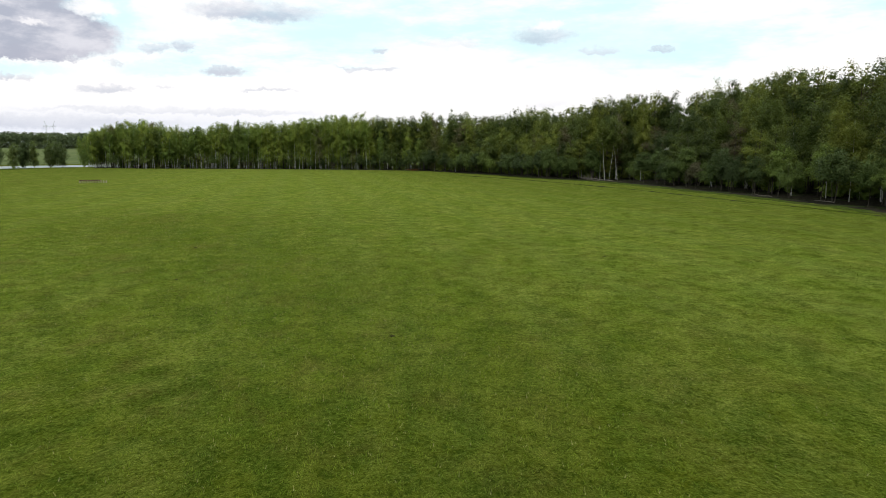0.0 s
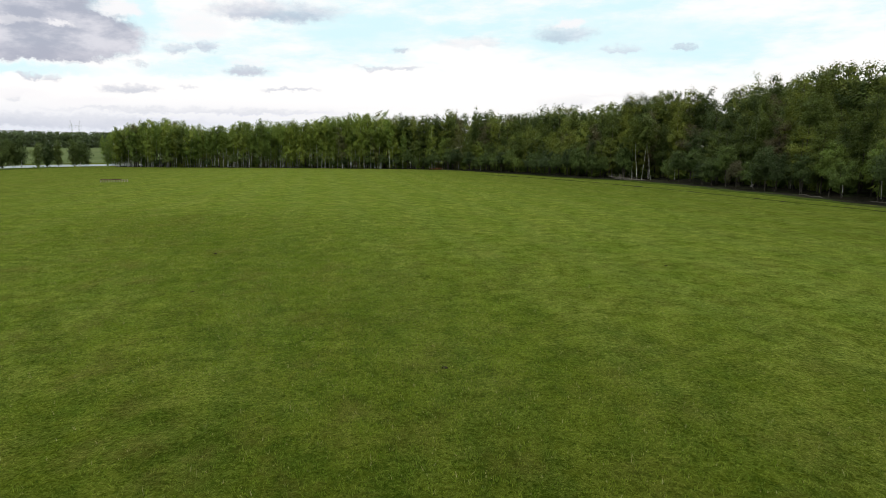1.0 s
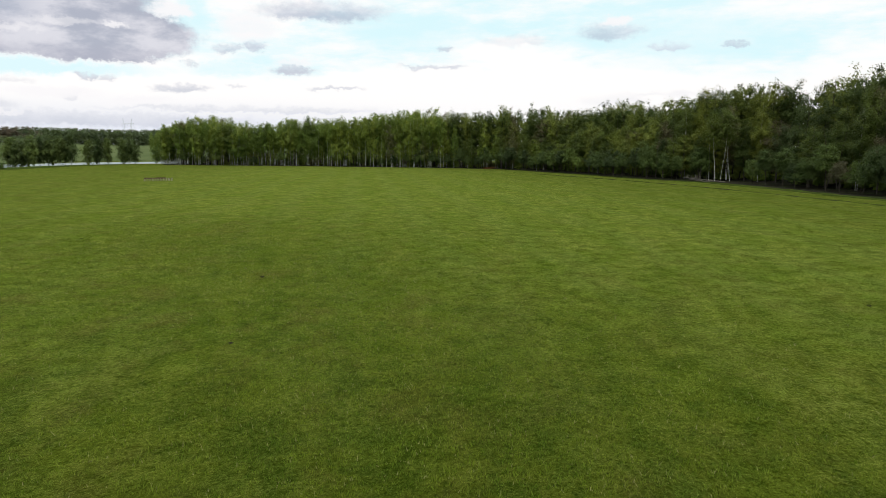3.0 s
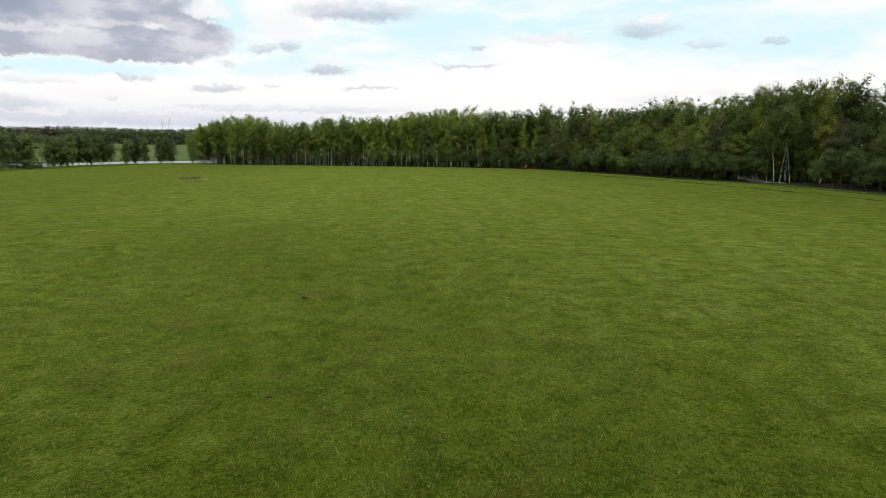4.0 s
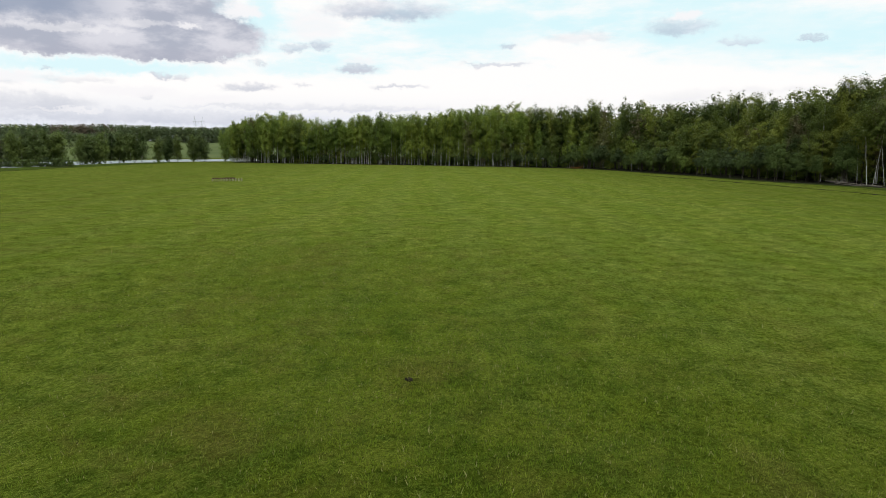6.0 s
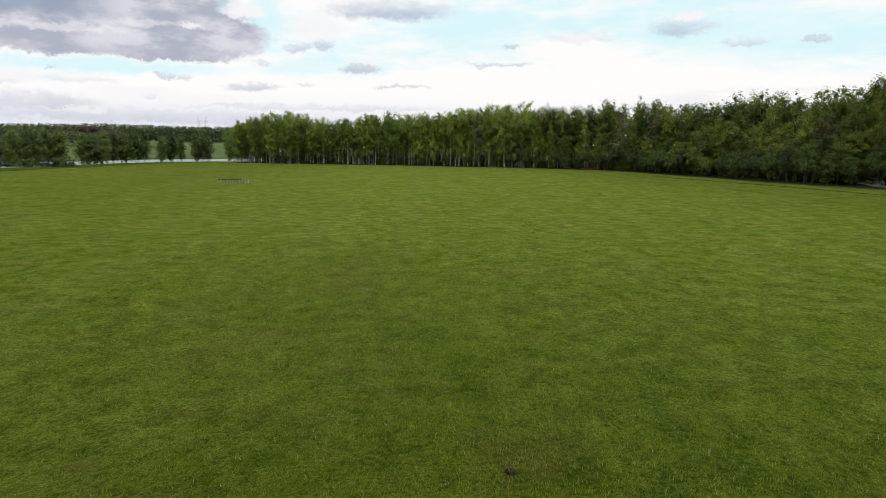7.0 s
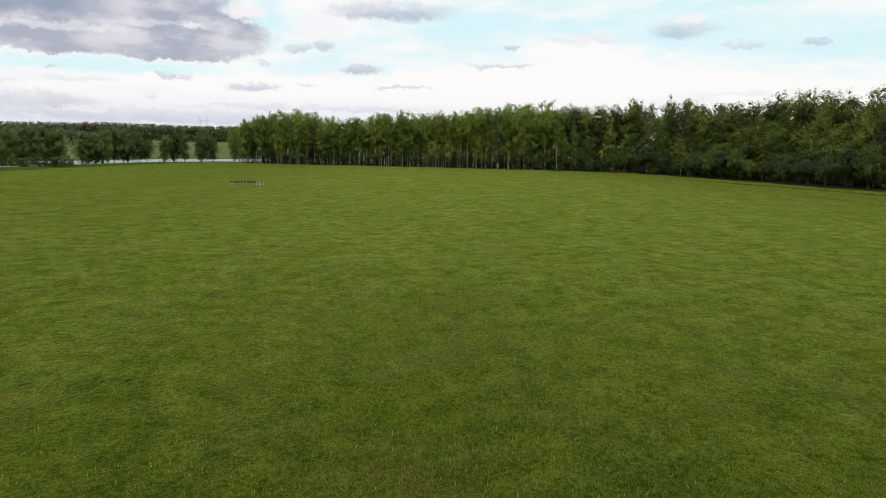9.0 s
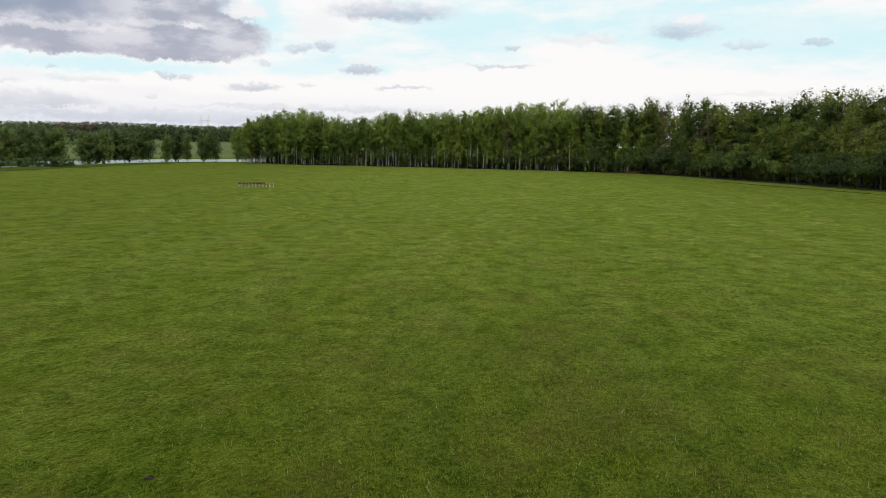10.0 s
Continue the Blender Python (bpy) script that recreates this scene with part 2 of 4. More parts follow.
def mat_blades():
    m, t, b = material("grass_blades")
    c, place, mown, tuft, patch, dull, dry = grass_colour(t)
    own = nd(t, "ShaderNodeNewGeometry").outputs["Random Per Island"]
    c = mixc(t, 1.0, c, rgb(4.8, 5.2, 5.0), "MULTIPLY")
    c = mixc(t, own, mixc(t, 0.3, c, rgb(0.07, 0.11, 0.008)), mixc(t, 0.35, c, rgb(0.30, 0.32, 0.06)))
    c = mixc(t, smooth(t, own, 0.94, 0.97), c, rgb(0.36, 0.32, 0.14))
    t.links.new(c, b.inputs["Base Color"])
    b.inputs["Roughness"].default_value = 0.6
    b.inputs["Specular IOR Level"].default_value = 0.08
    glow = nd(t, "ShaderNodeBsdfTranslucent", [c])
    mix = nd(t, "ShaderNodeMixShader", [0.5, b.outputs[0], glow.outputs[0]])
    t.links.new(mix.outputs[0], t.nodes["Material Output"].inputs[0])
    return m


def mat_leaves(name, dark, mid, light, odd, odd_share=0.1, shared=False):
    """Leaves; each tree takes its own hue, each leaf its own shade. shared: many trees in one mesh, told apart by 'hue'."""
    m, t, b = material(name)
    if shared:
        own = nd(t, "ShaderNodeAttribute", attribute_name="hue").outputs["Fac"]
    else:
        own = nd(t, "ShaderNodeObjectInfo").outputs["Random"]
    leaf = nd(t, "ShaderNodeNewGeometry").outputs["Random Per Island"]
    c = mixc(t, smooth(t, own, 0.0, 0.55), dark, mid)
    c = mixc(t, smooth(t, own, 0.45, 1.0 - odd_share), c, light)
    c = mixc(t, smooth(t, own, 1.0 - odd_share, 1.0 - odd_share * 0.8), c, odd)
    shade = nd(t, "ShaderNodeMapRange", [leaf, 0.0, 1.0, 0.86, 1.14]).outputs[0]
    grey = nd(t, "ShaderNodeCombineXYZ", [shade, shade, shade]).outputs[0]
    c = mixc(t, 1.0, c, grey, "MULTIPLY")
    t.links.new(c, b.inputs["Base Color"])
    b.inputs["Roughness"].default_value = 0.6
    b.inputs["Specular IOR Level"].default_value = 0.1
    glow = nd(t, "ShaderNodeBsdfTranslucent", [c])
    mix = nd(t, "ShaderNodeMixShader", [0.36, b.outputs[0], glow.outputs[0]])
    t.links.new(mix.outputs[0], t.nodes["Material Output"].inputs[0])
    return m


def mat_birch_bark():
    m, t, b = material("birch_bark")
    place = nd(t, "ShaderNodeTexCoord").outputs["Object"]
    flatn = nd(t, "ShaderNodeMapping", {0: place, 3: (1.0, 1.0, 5.0)}).outputs[0]
    marks = noise_fac(t, flatn, 1.6, 4.0, 0.7)
    patch = noise_fac(t, place, 0.5, 3.0, 0.6)
    c = mixc(t, smooth(t, marks, 0.50, 0.62), rgb(0.60, 0.58, 0.52), rgb(0.09, 0.08, 0.065))
    c = mixc(t, smooth(t, patch, 0.54, 0.70, 0.0, 0.8), c, rgb(0.22, 0.19, 0.15))
    t.links.new(c, b.inputs["Base Color"])
    b.inputs["Specular IOR Level"].default_value = 0.03
    b.inputs["Roughness"].default_value = 0.8
    return m


def mat_bark(name="brown_bark", a=(0.035, 0.029, 0.023), c2=(0.095, 0.080, 0.062)):
    m, t, b = material(name)
    place = nd(t, "ShaderNodeTexCoord").outputs["Object"]
    long = nd(t, "ShaderNodeMapping", {0: place, 3: (5.0, 5.0, 0.7)}).outputs[0]
    c = mixc(t, smooth(t, noise_fac(t, long, 1.5, 4.0, 0.65), 0.35, 0.65), rgb(*a), rgb(*c2))
    t.links.new(c, b.inputs["Base Color"])
    b.inputs["Specular IOR Level"].default_value = 0.03
    b.inputs["Roughness"].default_value = 0.9
    return m


def mat_litter():
    m, t, b = material("leaf_litter")
    place = nd(t, "ShaderNodeTexCoord").outputs["Object"]
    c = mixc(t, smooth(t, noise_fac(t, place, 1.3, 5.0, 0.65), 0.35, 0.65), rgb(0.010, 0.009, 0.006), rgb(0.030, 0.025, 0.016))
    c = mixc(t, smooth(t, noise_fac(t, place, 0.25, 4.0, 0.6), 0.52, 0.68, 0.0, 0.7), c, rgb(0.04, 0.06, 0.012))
    t.links.new(c, b.inputs["Base Color"])
    b.inputs["Specular IOR Level"].default_value = 0.03
    b.inputs["Roughness"].default_value = 0.95
    bump = nd(t, "ShaderNodeBump", {"Strength": 0.8, "Distance": 0.3, "Height": noise_fac(t, place, 3.0, 4.0)})
    t.links.new(bump.outputs[0], b.inputs["Normal"])
    return m


def mat_soil():
    m, t, b = material("bare_soil")
    place = nd(t, "ShaderNodeTexCoord").outputs["Object"]
    c = mixc(t, smooth(t, noise_fac(t, place, 2.2, 5.0, 0.65), 0.35, 0.65), rgb(0.010, 0.009, 0.006), rgb(0.028, 0.024, 0.013))
    c = mixc(t, smooth(t, noise_fac(t, place, 0.4, 4.0, 0.7), 0.40, 0.54, 0.0, 0.95), c, rgb(0.046, 0.062, 0.006))
    t.links.new(c, b.inputs["Base Color"])
    b.inputs["Specular IOR Level"].default_value = 0.03
    b.inputs["Roughness"].default_value = 0.95
    return m


def mat_water():
    m, t, b = material("lake_water")
    place = nd(t, "ShaderNodeTexCoord").outputs["Object"]
    # pale base colour stands in for part of the sky's reflection
    b.inputs["Base Color"].default_value = rgb(0.17, 0.18, 0.18)
    b.inputs["Roughness"].default_value = 0.35
    b.inputs["IOR"].default_value = 1.4
    bump = nd(t, "ShaderNodeBump", {"Strength": 1.0, "Distance": 0.9, "Height": noise_fac(t, place, 0.6, 3.0)})
    t.links.new(bump.outputs[0], b.inputs["Normal"])
    return m


def mat_steel():
    m, t, b = material("galvanised_steel")
    place = nd(t, "ShaderNodeTexCoord").outputs["Object"]
    c = mixc(t, noise_fac(t, place, 0.4), rgb(0.52, 0.53, 0.55), rgb(0.64, 0.65, 0.67))
    t.links.new(c, b.inputs["Base Color"])
    b.inputs["Metallic"].default_value, b.inputs["Roughness"].default_value = 0.2, 0.6
    return m


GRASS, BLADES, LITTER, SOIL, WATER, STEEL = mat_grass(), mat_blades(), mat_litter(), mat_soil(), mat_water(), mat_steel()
BIRCH_BARK, BARK = mat_birch_bark(), mat_bark()
RUST = mat_bark("dry_brushwood", (0.12, 0.05, 0.02), (0.30, 0.13, 0.05))
SOIL_BARE = mat_bark("crumbly_earth", (0.010, 0.008, 0.006), (0.030, 0.024, 0.015))
PALE_WOOD = mat_bark("weathered_wood", (0.07, 0.058, 0.047), (0.19, 0.165, 0.135))
BIRCH_TONES = (rgb(0.118, 0.168, 0.032), rgb(0.165, 0.218, 0.037), rgb(0.225, 0.268, 0.042), rgb(0.160, 0.160, 0.060))
SHRUB_TONES = (rgb(0.046, 0.065, 0.021), rgb(0.076, 0.106, 0.027), rgb(0.130, 0.172, 0.034), rgb(0.098, 0.090, 0.046))
BIRCH_LEAF = mat_leaves("birch_leaves", *BIRCH_TONES, 0.03)
SHRUB_LEAF = mat_leaves("shrub_leaves", *SHRUB_TONES, 0.06)
BANK_LEAF = mat_leaves("bank_leaves", rgb(0.060, 0.085, 0.026), rgb(0.090, 0.120, 0.032), rgb(0.125, 0.160, 0.038), rgb(0.100, 0.105, 0.052), 0.06)
# hill tones are lightened and greyed: distance haze set into the leaf colour
HILL_LEAF = mat_leaves("hill_leaves", rgb(0.078, 0.104, 0.046), rgb(0.110, 0.140, 0.052), rgb(0.235, 0.250, 0.075), rgb(0.135, 0.105, 0.070), 0.06, shared=True)
MIXED_LEAF = mat_leaves("forest_leaves", *BIRCH_TONES, 0.05, shared=True)
WOOD_TONES = (rgb(0.047, 0.065, 0.018), rgb(0.085, 0.110, 0.022), rgb(0.160, 0.176, 0.029), rgb(0.102, 0.086, 0.042))
WOOD_LEAF = mat_leaves("mixed_leaves", *WOOD_TONES, 0.07)
# step between birch and wood tones: shade by the edge's facing set into colour
MID_SHADE_TONES = (rgb(0.060, 0.083, 0.020), rgb(0.100, 0.128, 0.025), rgb(0.172, 0.192, 0.032), rgb(0.110, 0.098, 0.044))
MID_SHADE_LEAF = mat_leaves("mid_shade_leaves", *MID_SHADE_TONES, 0.06)
SHADE_LEAF = mat_leaves("shaded_leaves", *MID_SHADE_TONES, 0.06, shared=True)
STAND_LEAF = mat_leaves("stand_leaves", *WOOD_TONES, 0.07, shared=True)


# ---- mesh helpers
def mesh_of(name, verts, faces, mat, hue=None, flat=True):
    """A mesh from arrays: faces all of three or all of four corners."""
    verts, faces = np.asarray(verts, np.float32), np.asarray(faces, np.int32)
    me = bpy.data.meshes.new(name)
    n, k = faces.shape
    me.vertices.add(len(verts))
    me.vertices.foreach_set("co", verts.ravel())
    me.loops.add(n * k)
    me.loops.foreach_set("vertex_index", faces.ravel())
    me.polygons.add(n)
    me.polygons.foreach_set("loop_start", np.arange(n, dtype=np.int32) * k)
    me.polygons.foreach_set("use_smooth", np.full(n, not flat))
    if hue is not None:
        me.attributes.new("hue", "FLOAT", "POINT").data.foreach_set("value", np.asarray(hue, np.float32))
    me.update(calc_edges=True)
    me.materials.append(mat)
    return me


def part(name, me, parent, label=""):
    ob = new(name, me)
    ob.parent = parent
    return tagged(ob, label)


def empty(name, m=None):
    ob = new(name)
    ob.empty_display_size = 0.5
    if m is not None:
        ob.matrix_basis = m
    return ob


def tube(points, radii, sides=6):
    """A tapered tube round a line of points: vertices and faces of four corners."""
    points, radii = np.asarray(points, float), np.asarray(radii, float)
    way = np.gradient(points, axis=0)
    way /= np.linalg.norm(way, axis=1, keepdims=True) + 1e-9
    ref = np.where(np.abs(way[:, 2:3]) > 0.9, [[1.0, 0, 0]], [[0, 0, 1.0]])
    a = np.cross(way, ref)
    a /= np.linalg.norm(a, axis=1, keepdims=True) + 1e-9
    b = np.cross(way, a)
    ang = np.linspace(0, 2 * np.pi, sides, endpoint=False)
    ring = points[:, None] + radii[:, None, None] * (np.cos(ang)[None, :, None] * a[:, None] + np.sin(ang)[None, :, None] * b[:, None])
    k = np.arange(len(points) - 1)[:, None] * sides
    j = np.arange(sides)[None]
    j2 = (j + 1) % sides
    faces = np.stack([k + j, k + j2, k + sides + j2, k + sides + j], -1).reshape(-1, 4)
    return ring.reshape(-1, 3), faces


def joined(pieces):
    verts, faces, n = [], [], 0
    for v, f in pieces:
        verts.append(v)
        faces.append(f + n)
        n += len(v)
    return np.concatenate(verts), np.concatenate(faces)


def leaf_sprays(rng, centres, size, face, hang=0.5):
    """Small leaf sprays: one three-cornered blade at each centre, facing roughly along face, its long side hanging down."""
    n = len(centres)
    normal = rng.normal(size=(n, 3)) * 0.38 + face
    normal /= np.linalg.norm(normal, axis=1, keepdims=True) + 1e-9
    a = rng.normal(size=(n, 3)) + [0, 0, -hang * 2.4]
    a -= normal * np.sum(a * normal, 1, keepdims=True)
    a /= np.linalg.norm(a, axis=1, keepdims=True) + 1e-9
    b = np.cross(normal, a)
    s = size * rng.uniform(0.6, 1.35, (n, 1))
    w = rng.uniform(0.30, 0.55, (n, 1))
    v = np.stack([centres - a * s * 0.5 - b * s * w, centres - a * s * 0.3 + b * s * w, centres + a * s * 0.8], 1).reshape(-1, 3)
    return v, np.arange(n * 3).reshape(-1, 3)


def birch(rng, height, width, leaves, size, base=0.3, limbs=8, sides=6, stems=1, thick=1.0, boughs=26, droop=1.6, slant=0.02, peak=0.30, inner=12):
    """Trunk and crown of a birch: slim bent stems, limbs that rise and arch over, leaf strands hanging from them."""
    wood, heads, tails, faces, weights = [], [], [], [], []
    for st in range(stems):
        lean = rng.normal(0, slant + 0.03 * (stems > 1), 2)
        z = np.linspace(0, height * (0.98 if st == 0 else rng.uniform(0.78, 0.95)), 9)
        sway = np.cumsum(rng.normal(0, 0.10, (9, 2)), 0) * (z / height)[:, None]
        foot = rng.normal(0, 0.55, 2) * (stems > 1)
        line = np.column_stack([foot[0] + lean[0] * z + sway[:, 0], foot[1] + lean[1] * z + sway[:, 1], z])
        line[0, 2] = -0.3
        r0 = 0.0062 * height * thick * rng.uniform(0.8, 1.15)
        wood.append(tube(line, r0 * (1 - 0.93 * (z / z[-1]) ** 0.9), sides))
        wide = width * (1.0 if stems == 1 else 0.75)
        count = max(6, boughs // stems)
        for k in range(count):
            t = (k + rng.uniform(0, 1)) / count
            h = base + (0.985 - base) * t
            r = wide * 0.5 * (0.55 + 0.45 * min(1.0, t / peak)) * (1 - 0.88 * max(0.0, (t - peak) / (1.0 - peak)) ** 2.0) * rng.uniform(0.55, 1.2)
            ang = k * 2.4 + rng.uniform(-0.7, 0.7)
            way = np.array([math.cos(ang), math.sin(ang), 0.0])
            root = np.array([np.interp(h * z[-1], z, line[:, i]) for i in range(3)])
            mid = root + way * r * 0.6 + [0, 0, r * rng.uniform(0.35, 0.8)]
            end = root + way * r + [0, 0, r * rng.uniform(0.05, 0.7)]
            if k % max(1, count // max(1, limbs)) == 0 and limbs:
                rl = r0 * 0.30 * (1.1 - h)
                wood.append(tube([root, mid, end], [rl, rl * 0.6, rl * 0.15], 4))
            for j in range(9):
                u = rng.uniform(0.15, 1.1)
                p = (1 - u) ** 2 * root + 2 * u * (1 - u) * mid + u * u * end
                p = p + rng.uniform(-1, 1, 3) * (0.38 * r + 0.2) * [1, 1, 0.7]
                heads.append(p)
                tails.append(p - [0, 0, droop * rng.uniform(0.3, 1.0) * (0.45 + 0.55 * (1 - t))] + way * rng.uniform(-0.1, 0.3))
                faces.append(way * 0.5 + [0, 0, 0.8])
                weights.append((0.35 + r) * rng.uniform(0.5, 1.2) * (0.14 + 0.86 * min(1.0, t / 0.4)))
    heads, tails, faces, weights = np.array(heads), np.array(tails), np.array(faces), np.array(weights)
    pick = rng.choice(len(heads), leaves, p=weights / weights.sum())
    u = rng.uniform(0, 1, (leaves, 1)) ** 1.3
    pos = heads[pick] + (tails[pick] - heads[pick]) * u + np.clip(rng.normal(0, 1, (leaves, 3)), -1.5, 1.5) * (0.16 + 0.036 * width) * (1.1 - 0.45 * u)
    pos[:, 2] = np.maximum(pos[:, 2], height * base * 0.55)
    out = (pos - [0, 0, height * (0.30 + 0.40 * base)]) / [width, width, height * 0.55]
    out /= np.linalg.norm(out, axis=1, keepdims=True) + 1e-9
    small = 1.1 - 0.34 * (pos[:, 2:3] / height) ** 2
    fine = leaf_sprays(rng, pos, size * small, 0.35 * faces[pick] + 0.5 * out + [0, 0, 0.35], 0.6)
    some = pos[::inner]
    large = np.where(some[:, 2:3] < 0.84 * height, 2.0, 1.35)
    deep = leaf_sprays(rng, some * [0.5, 0.5, 0.96], size * large, out[::inner] * [1, 1, 0.2], 0.8)
    return joined(wood), joined([fine, deep])


def broad(rng, height, width, leaves, size, stems=2, low=0.2, tiers=5, lean=0.06, branches=10):
    """A broad-leaved tree or tall shrub: forked stems, limbs spreading into flat sprays of leaves, tier over tier, with gaps."""
    wood, cores, rads, tops = [], [], [], []
    for st in range(stems):
        ang = st * 2 * np.pi / stems + rng.uniform(-0.7, 0.7)
        out = width * 0.20 * rng.uniform(0.2, 1.0) * (stems > 1)
        top = np.array([math.cos(ang) * out, math.sin(ang) * out, height * (0.96 if st == 0 else rng.uniform(0.72, 0.92))])
        top[:2] += rng.normal(0, lean, 2) * height
        foot = np.array([math.cos(ang) * 0.22, math.sin(ang) * 0.22, -0.25]) * (1, 1, 1)
        bend = (foot + top) / 2 + rng.normal(0, 0.02 * height, 3) * (1, 1, 0)
        r0 = 0.0105 * height * rng.uniform(0.75, 1.2)
        wood.append(tube([foot, foot * 0.7 + bend * 0.3, bend, top], [r0, r0 * 0.85, r0 * 0.6, r0 * 0.12], 6))
        tops.append((foot, bend, top, r0))
    made = 0
    for tier in range(tiers):
        t = (tier + rng.uniform(0.1, 0.9)) / tiers
        reach = width * 0.5 * math.sqrt(max(0.06, 1 - ((t - 0.36) / 0.68) ** 2))
        n = max(2, int(round(3 + 5 * reach / width * 2)))
        for k in range(n):
            foot, bend, top, r0 = tops[rng.integers(len(tops))]
            ang = (k + rng.uniform(-0.4, 0.4)) * 2 * np.pi / n + tier * 1.3
            d = reach * rng.uniform(0.25, 0.92)
            h = height * (low + (0.95 - low) * t) + rng.normal(0, 0.03 * height) - 0.10 * d
            stem_at = foot + (top - foot) * np.clip(h / height - 0.08, 0.05, 0.95)
            c = np.array([stem_at[0] + math.cos(ang) * d, stem_at[1] + math.sin(ang) * d, max(0.6, h)])
            cores.append(c)
            rads.append(width * rng.uniform(0.12, 0.22) * (1.05 - 0.35 * t))
            if made < branches:
                made += 1
                wood.append(tube([stem_at, (stem_at + c) / 2 + [0, 0, 0.12 * d], c], [r0 * 0.32, r0 * 0.2, r0 * 0.05], 4))
    cores, rads = np.array(cores), np.array(rads)
    share = rads ** 1.7
    pick = rng.choice(len(cores), leaves, p=share / share.sum())
    d = rng.normal(size=(leaves, 3))
    d /= np.linalg.norm(d, axis=1, keepdims=True)
    rr = rng.uniform(0.05, 1.0, (leaves, 1)) ** 0.45 * rng.uniform(0.85, 1.08, (leaves, 1))
    pos = cores[pick] + d * rr * rads[pick][:, None] * [1.0, 1.0, 0.8]
    pos[:, 2] -= 0.12 * np.sum((pos[:, :2] - cores[pick][:, :2]) ** 2, 1) / (rads[pick] + 0.2)
    pos[:, 2] = np.maximum(pos[:, 2], 0.3)
    out = (pos - [0, 0, height * (0.30 + 0.35 * low)]) / [width, width, height * 0.8]
    out /= np.linalg.norm(out, axis=1, keepdims=True) + 1e-9
    fine = leaf_sprays(rng, pos, size * (1.1 - 0.36 * (pos[:, 2:3] / height) ** 2), d * 0.4 + out * 0.45 + [0, 0, 0.5], 0.15)
    core, some = cores[pick][::9], pos[::9]
    large = np.where(some[:, 2:3] < 0.84 * height, 2.0, 1.35)
    deep = leaf_sprays(rng, (core + (some - core) * 0.4) * [0.85, 0.85, 0.97], size * large, out[::9] * [1, 1, 0.2], 0.3)
    return joined(wood), joined([fine, deep])


# ---- the land
def ground_z(x, y):
    """Height of the land: a gently rising field, a lake to the north-west, wooded hills beyond it."""
    x, y = np.asarray(x, float), np.asarray(y, float)
    a = -0.483 * x + 0.875 * y
    z = np.where(a < 95, 0.0147 * np.maximum(a, -150), 1.4 + 0.005 * (np.minimum(a, 520) - 95))
    p, q = -0.5 * x + 0.866 * y, 0.866 * x + 0.5 * y
    near = np.interp(q, [-300, -80, -57, -33, -6, 30, 200, 400], [335, 368, 388, 452, 488, 502, 530, 560])
    far = near + 165
    step = lambda v: np.clip(v, 0, 1) ** 2 * (3 - 2 * np.clip(v, 0, 1))
    z = z + (1.9 - z) * step((p - near + 45) / 45)
    hill = np.interp(p - far, [0, 90, 230, 330, 640, 1300, 4000], [1.9, 5, 17, 20, 22, 26, 26])
    inside = step((p - near) / 10) * (1 - step((p - far) / 10))
    z = np.where(p > far, hill, z)
    return z - 1.6 * inside


def edges(lo, hi, fine_lo, fine_hi, step, n):
    """Grid lines: even in the middle, ever wider towards the horizon."""
    mid = np.arange(fine_lo, fine_hi + step, step)
    left = fine_lo - np.geomspace(step, fine_lo - lo, n)[::-1]
    right = mid[-1] + np.geomspace(step, hi - mid[-1], n)
    return np.concatenate([left, mid, right])


def build_ground():
    rng = np.random.default_rng(2)
    gx, gy = edges(-4200, 4200, -340, 110, 5.0, 40), edges(-4200, 4200, -60, 760, 5.0, 40)
    xx, yy = np.meshgrid(gx, gy)
    zz = ground_z(xx, yy)
    zz = zz + 0.05 * np.sin(xx * 0.21 + 1.3 * np.sin(yy * 0.07)) * np.sin(yy * 0.17) + 0.03 * np.sin(xx * 0.53 + yy * 0.41)
    n, m = len(gy), len(gx)
    k = np.arange(n * m).reshape(n, m)
    f = np.stack([k[:-1, :-1], k[:-1, 1:], k[1:, 1:], k[1:, :-1]], -1).reshape(-1, 4)
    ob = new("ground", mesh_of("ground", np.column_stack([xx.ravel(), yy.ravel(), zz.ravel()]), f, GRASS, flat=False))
    tagged(ob, "wide meadow of short mown green grass with yellowish streaks", "meadow", kind="structure")


def strip(name, left, right, mat, lift):
    """A narrow sheet between two lines, laid on the land."""
    left, right = np.asarray(left, float), np.asarray(right, float)
    rows = [left + (right - left) * w for w in np.linspace(0, 1, 5)]
    v = np.concatenate([np.column_stack([r, ground_z(r[:, 0], r[:, 1]) + lift]) for r in rows])
    n = len(left)
    f = [[i + j * n, i + 1 + j * n, i + 1 + (j + 1) * n, i + (j + 1) * n] for j in range(4) for i in range(n - 1)]
    return new(name, mesh_of(name, v, f, mat, flat=False))


# line of the wood's edge, from behind the camera round to the lake
EDGE = np.array([(80, -60), (76, 20), (73, 75), (69, 108), (65.5, 131), (61.5, 152), (58, 178), (52.5, 205), (45, 217), (37, 227), (29.5, 241), (22.5, 261),
                 (12, 281), (2, 304), (-9, 324), (-27, 336), (-47, 344), (-74, 353), (-99, 361), (-132, 367), (-160, 370), (-192, 382), (-206, 421), (-242, 462)])
LEN = np.concatenate([[0], np.cumsum(np.hypot(*np.diff(EDGE, axis=0).T))])


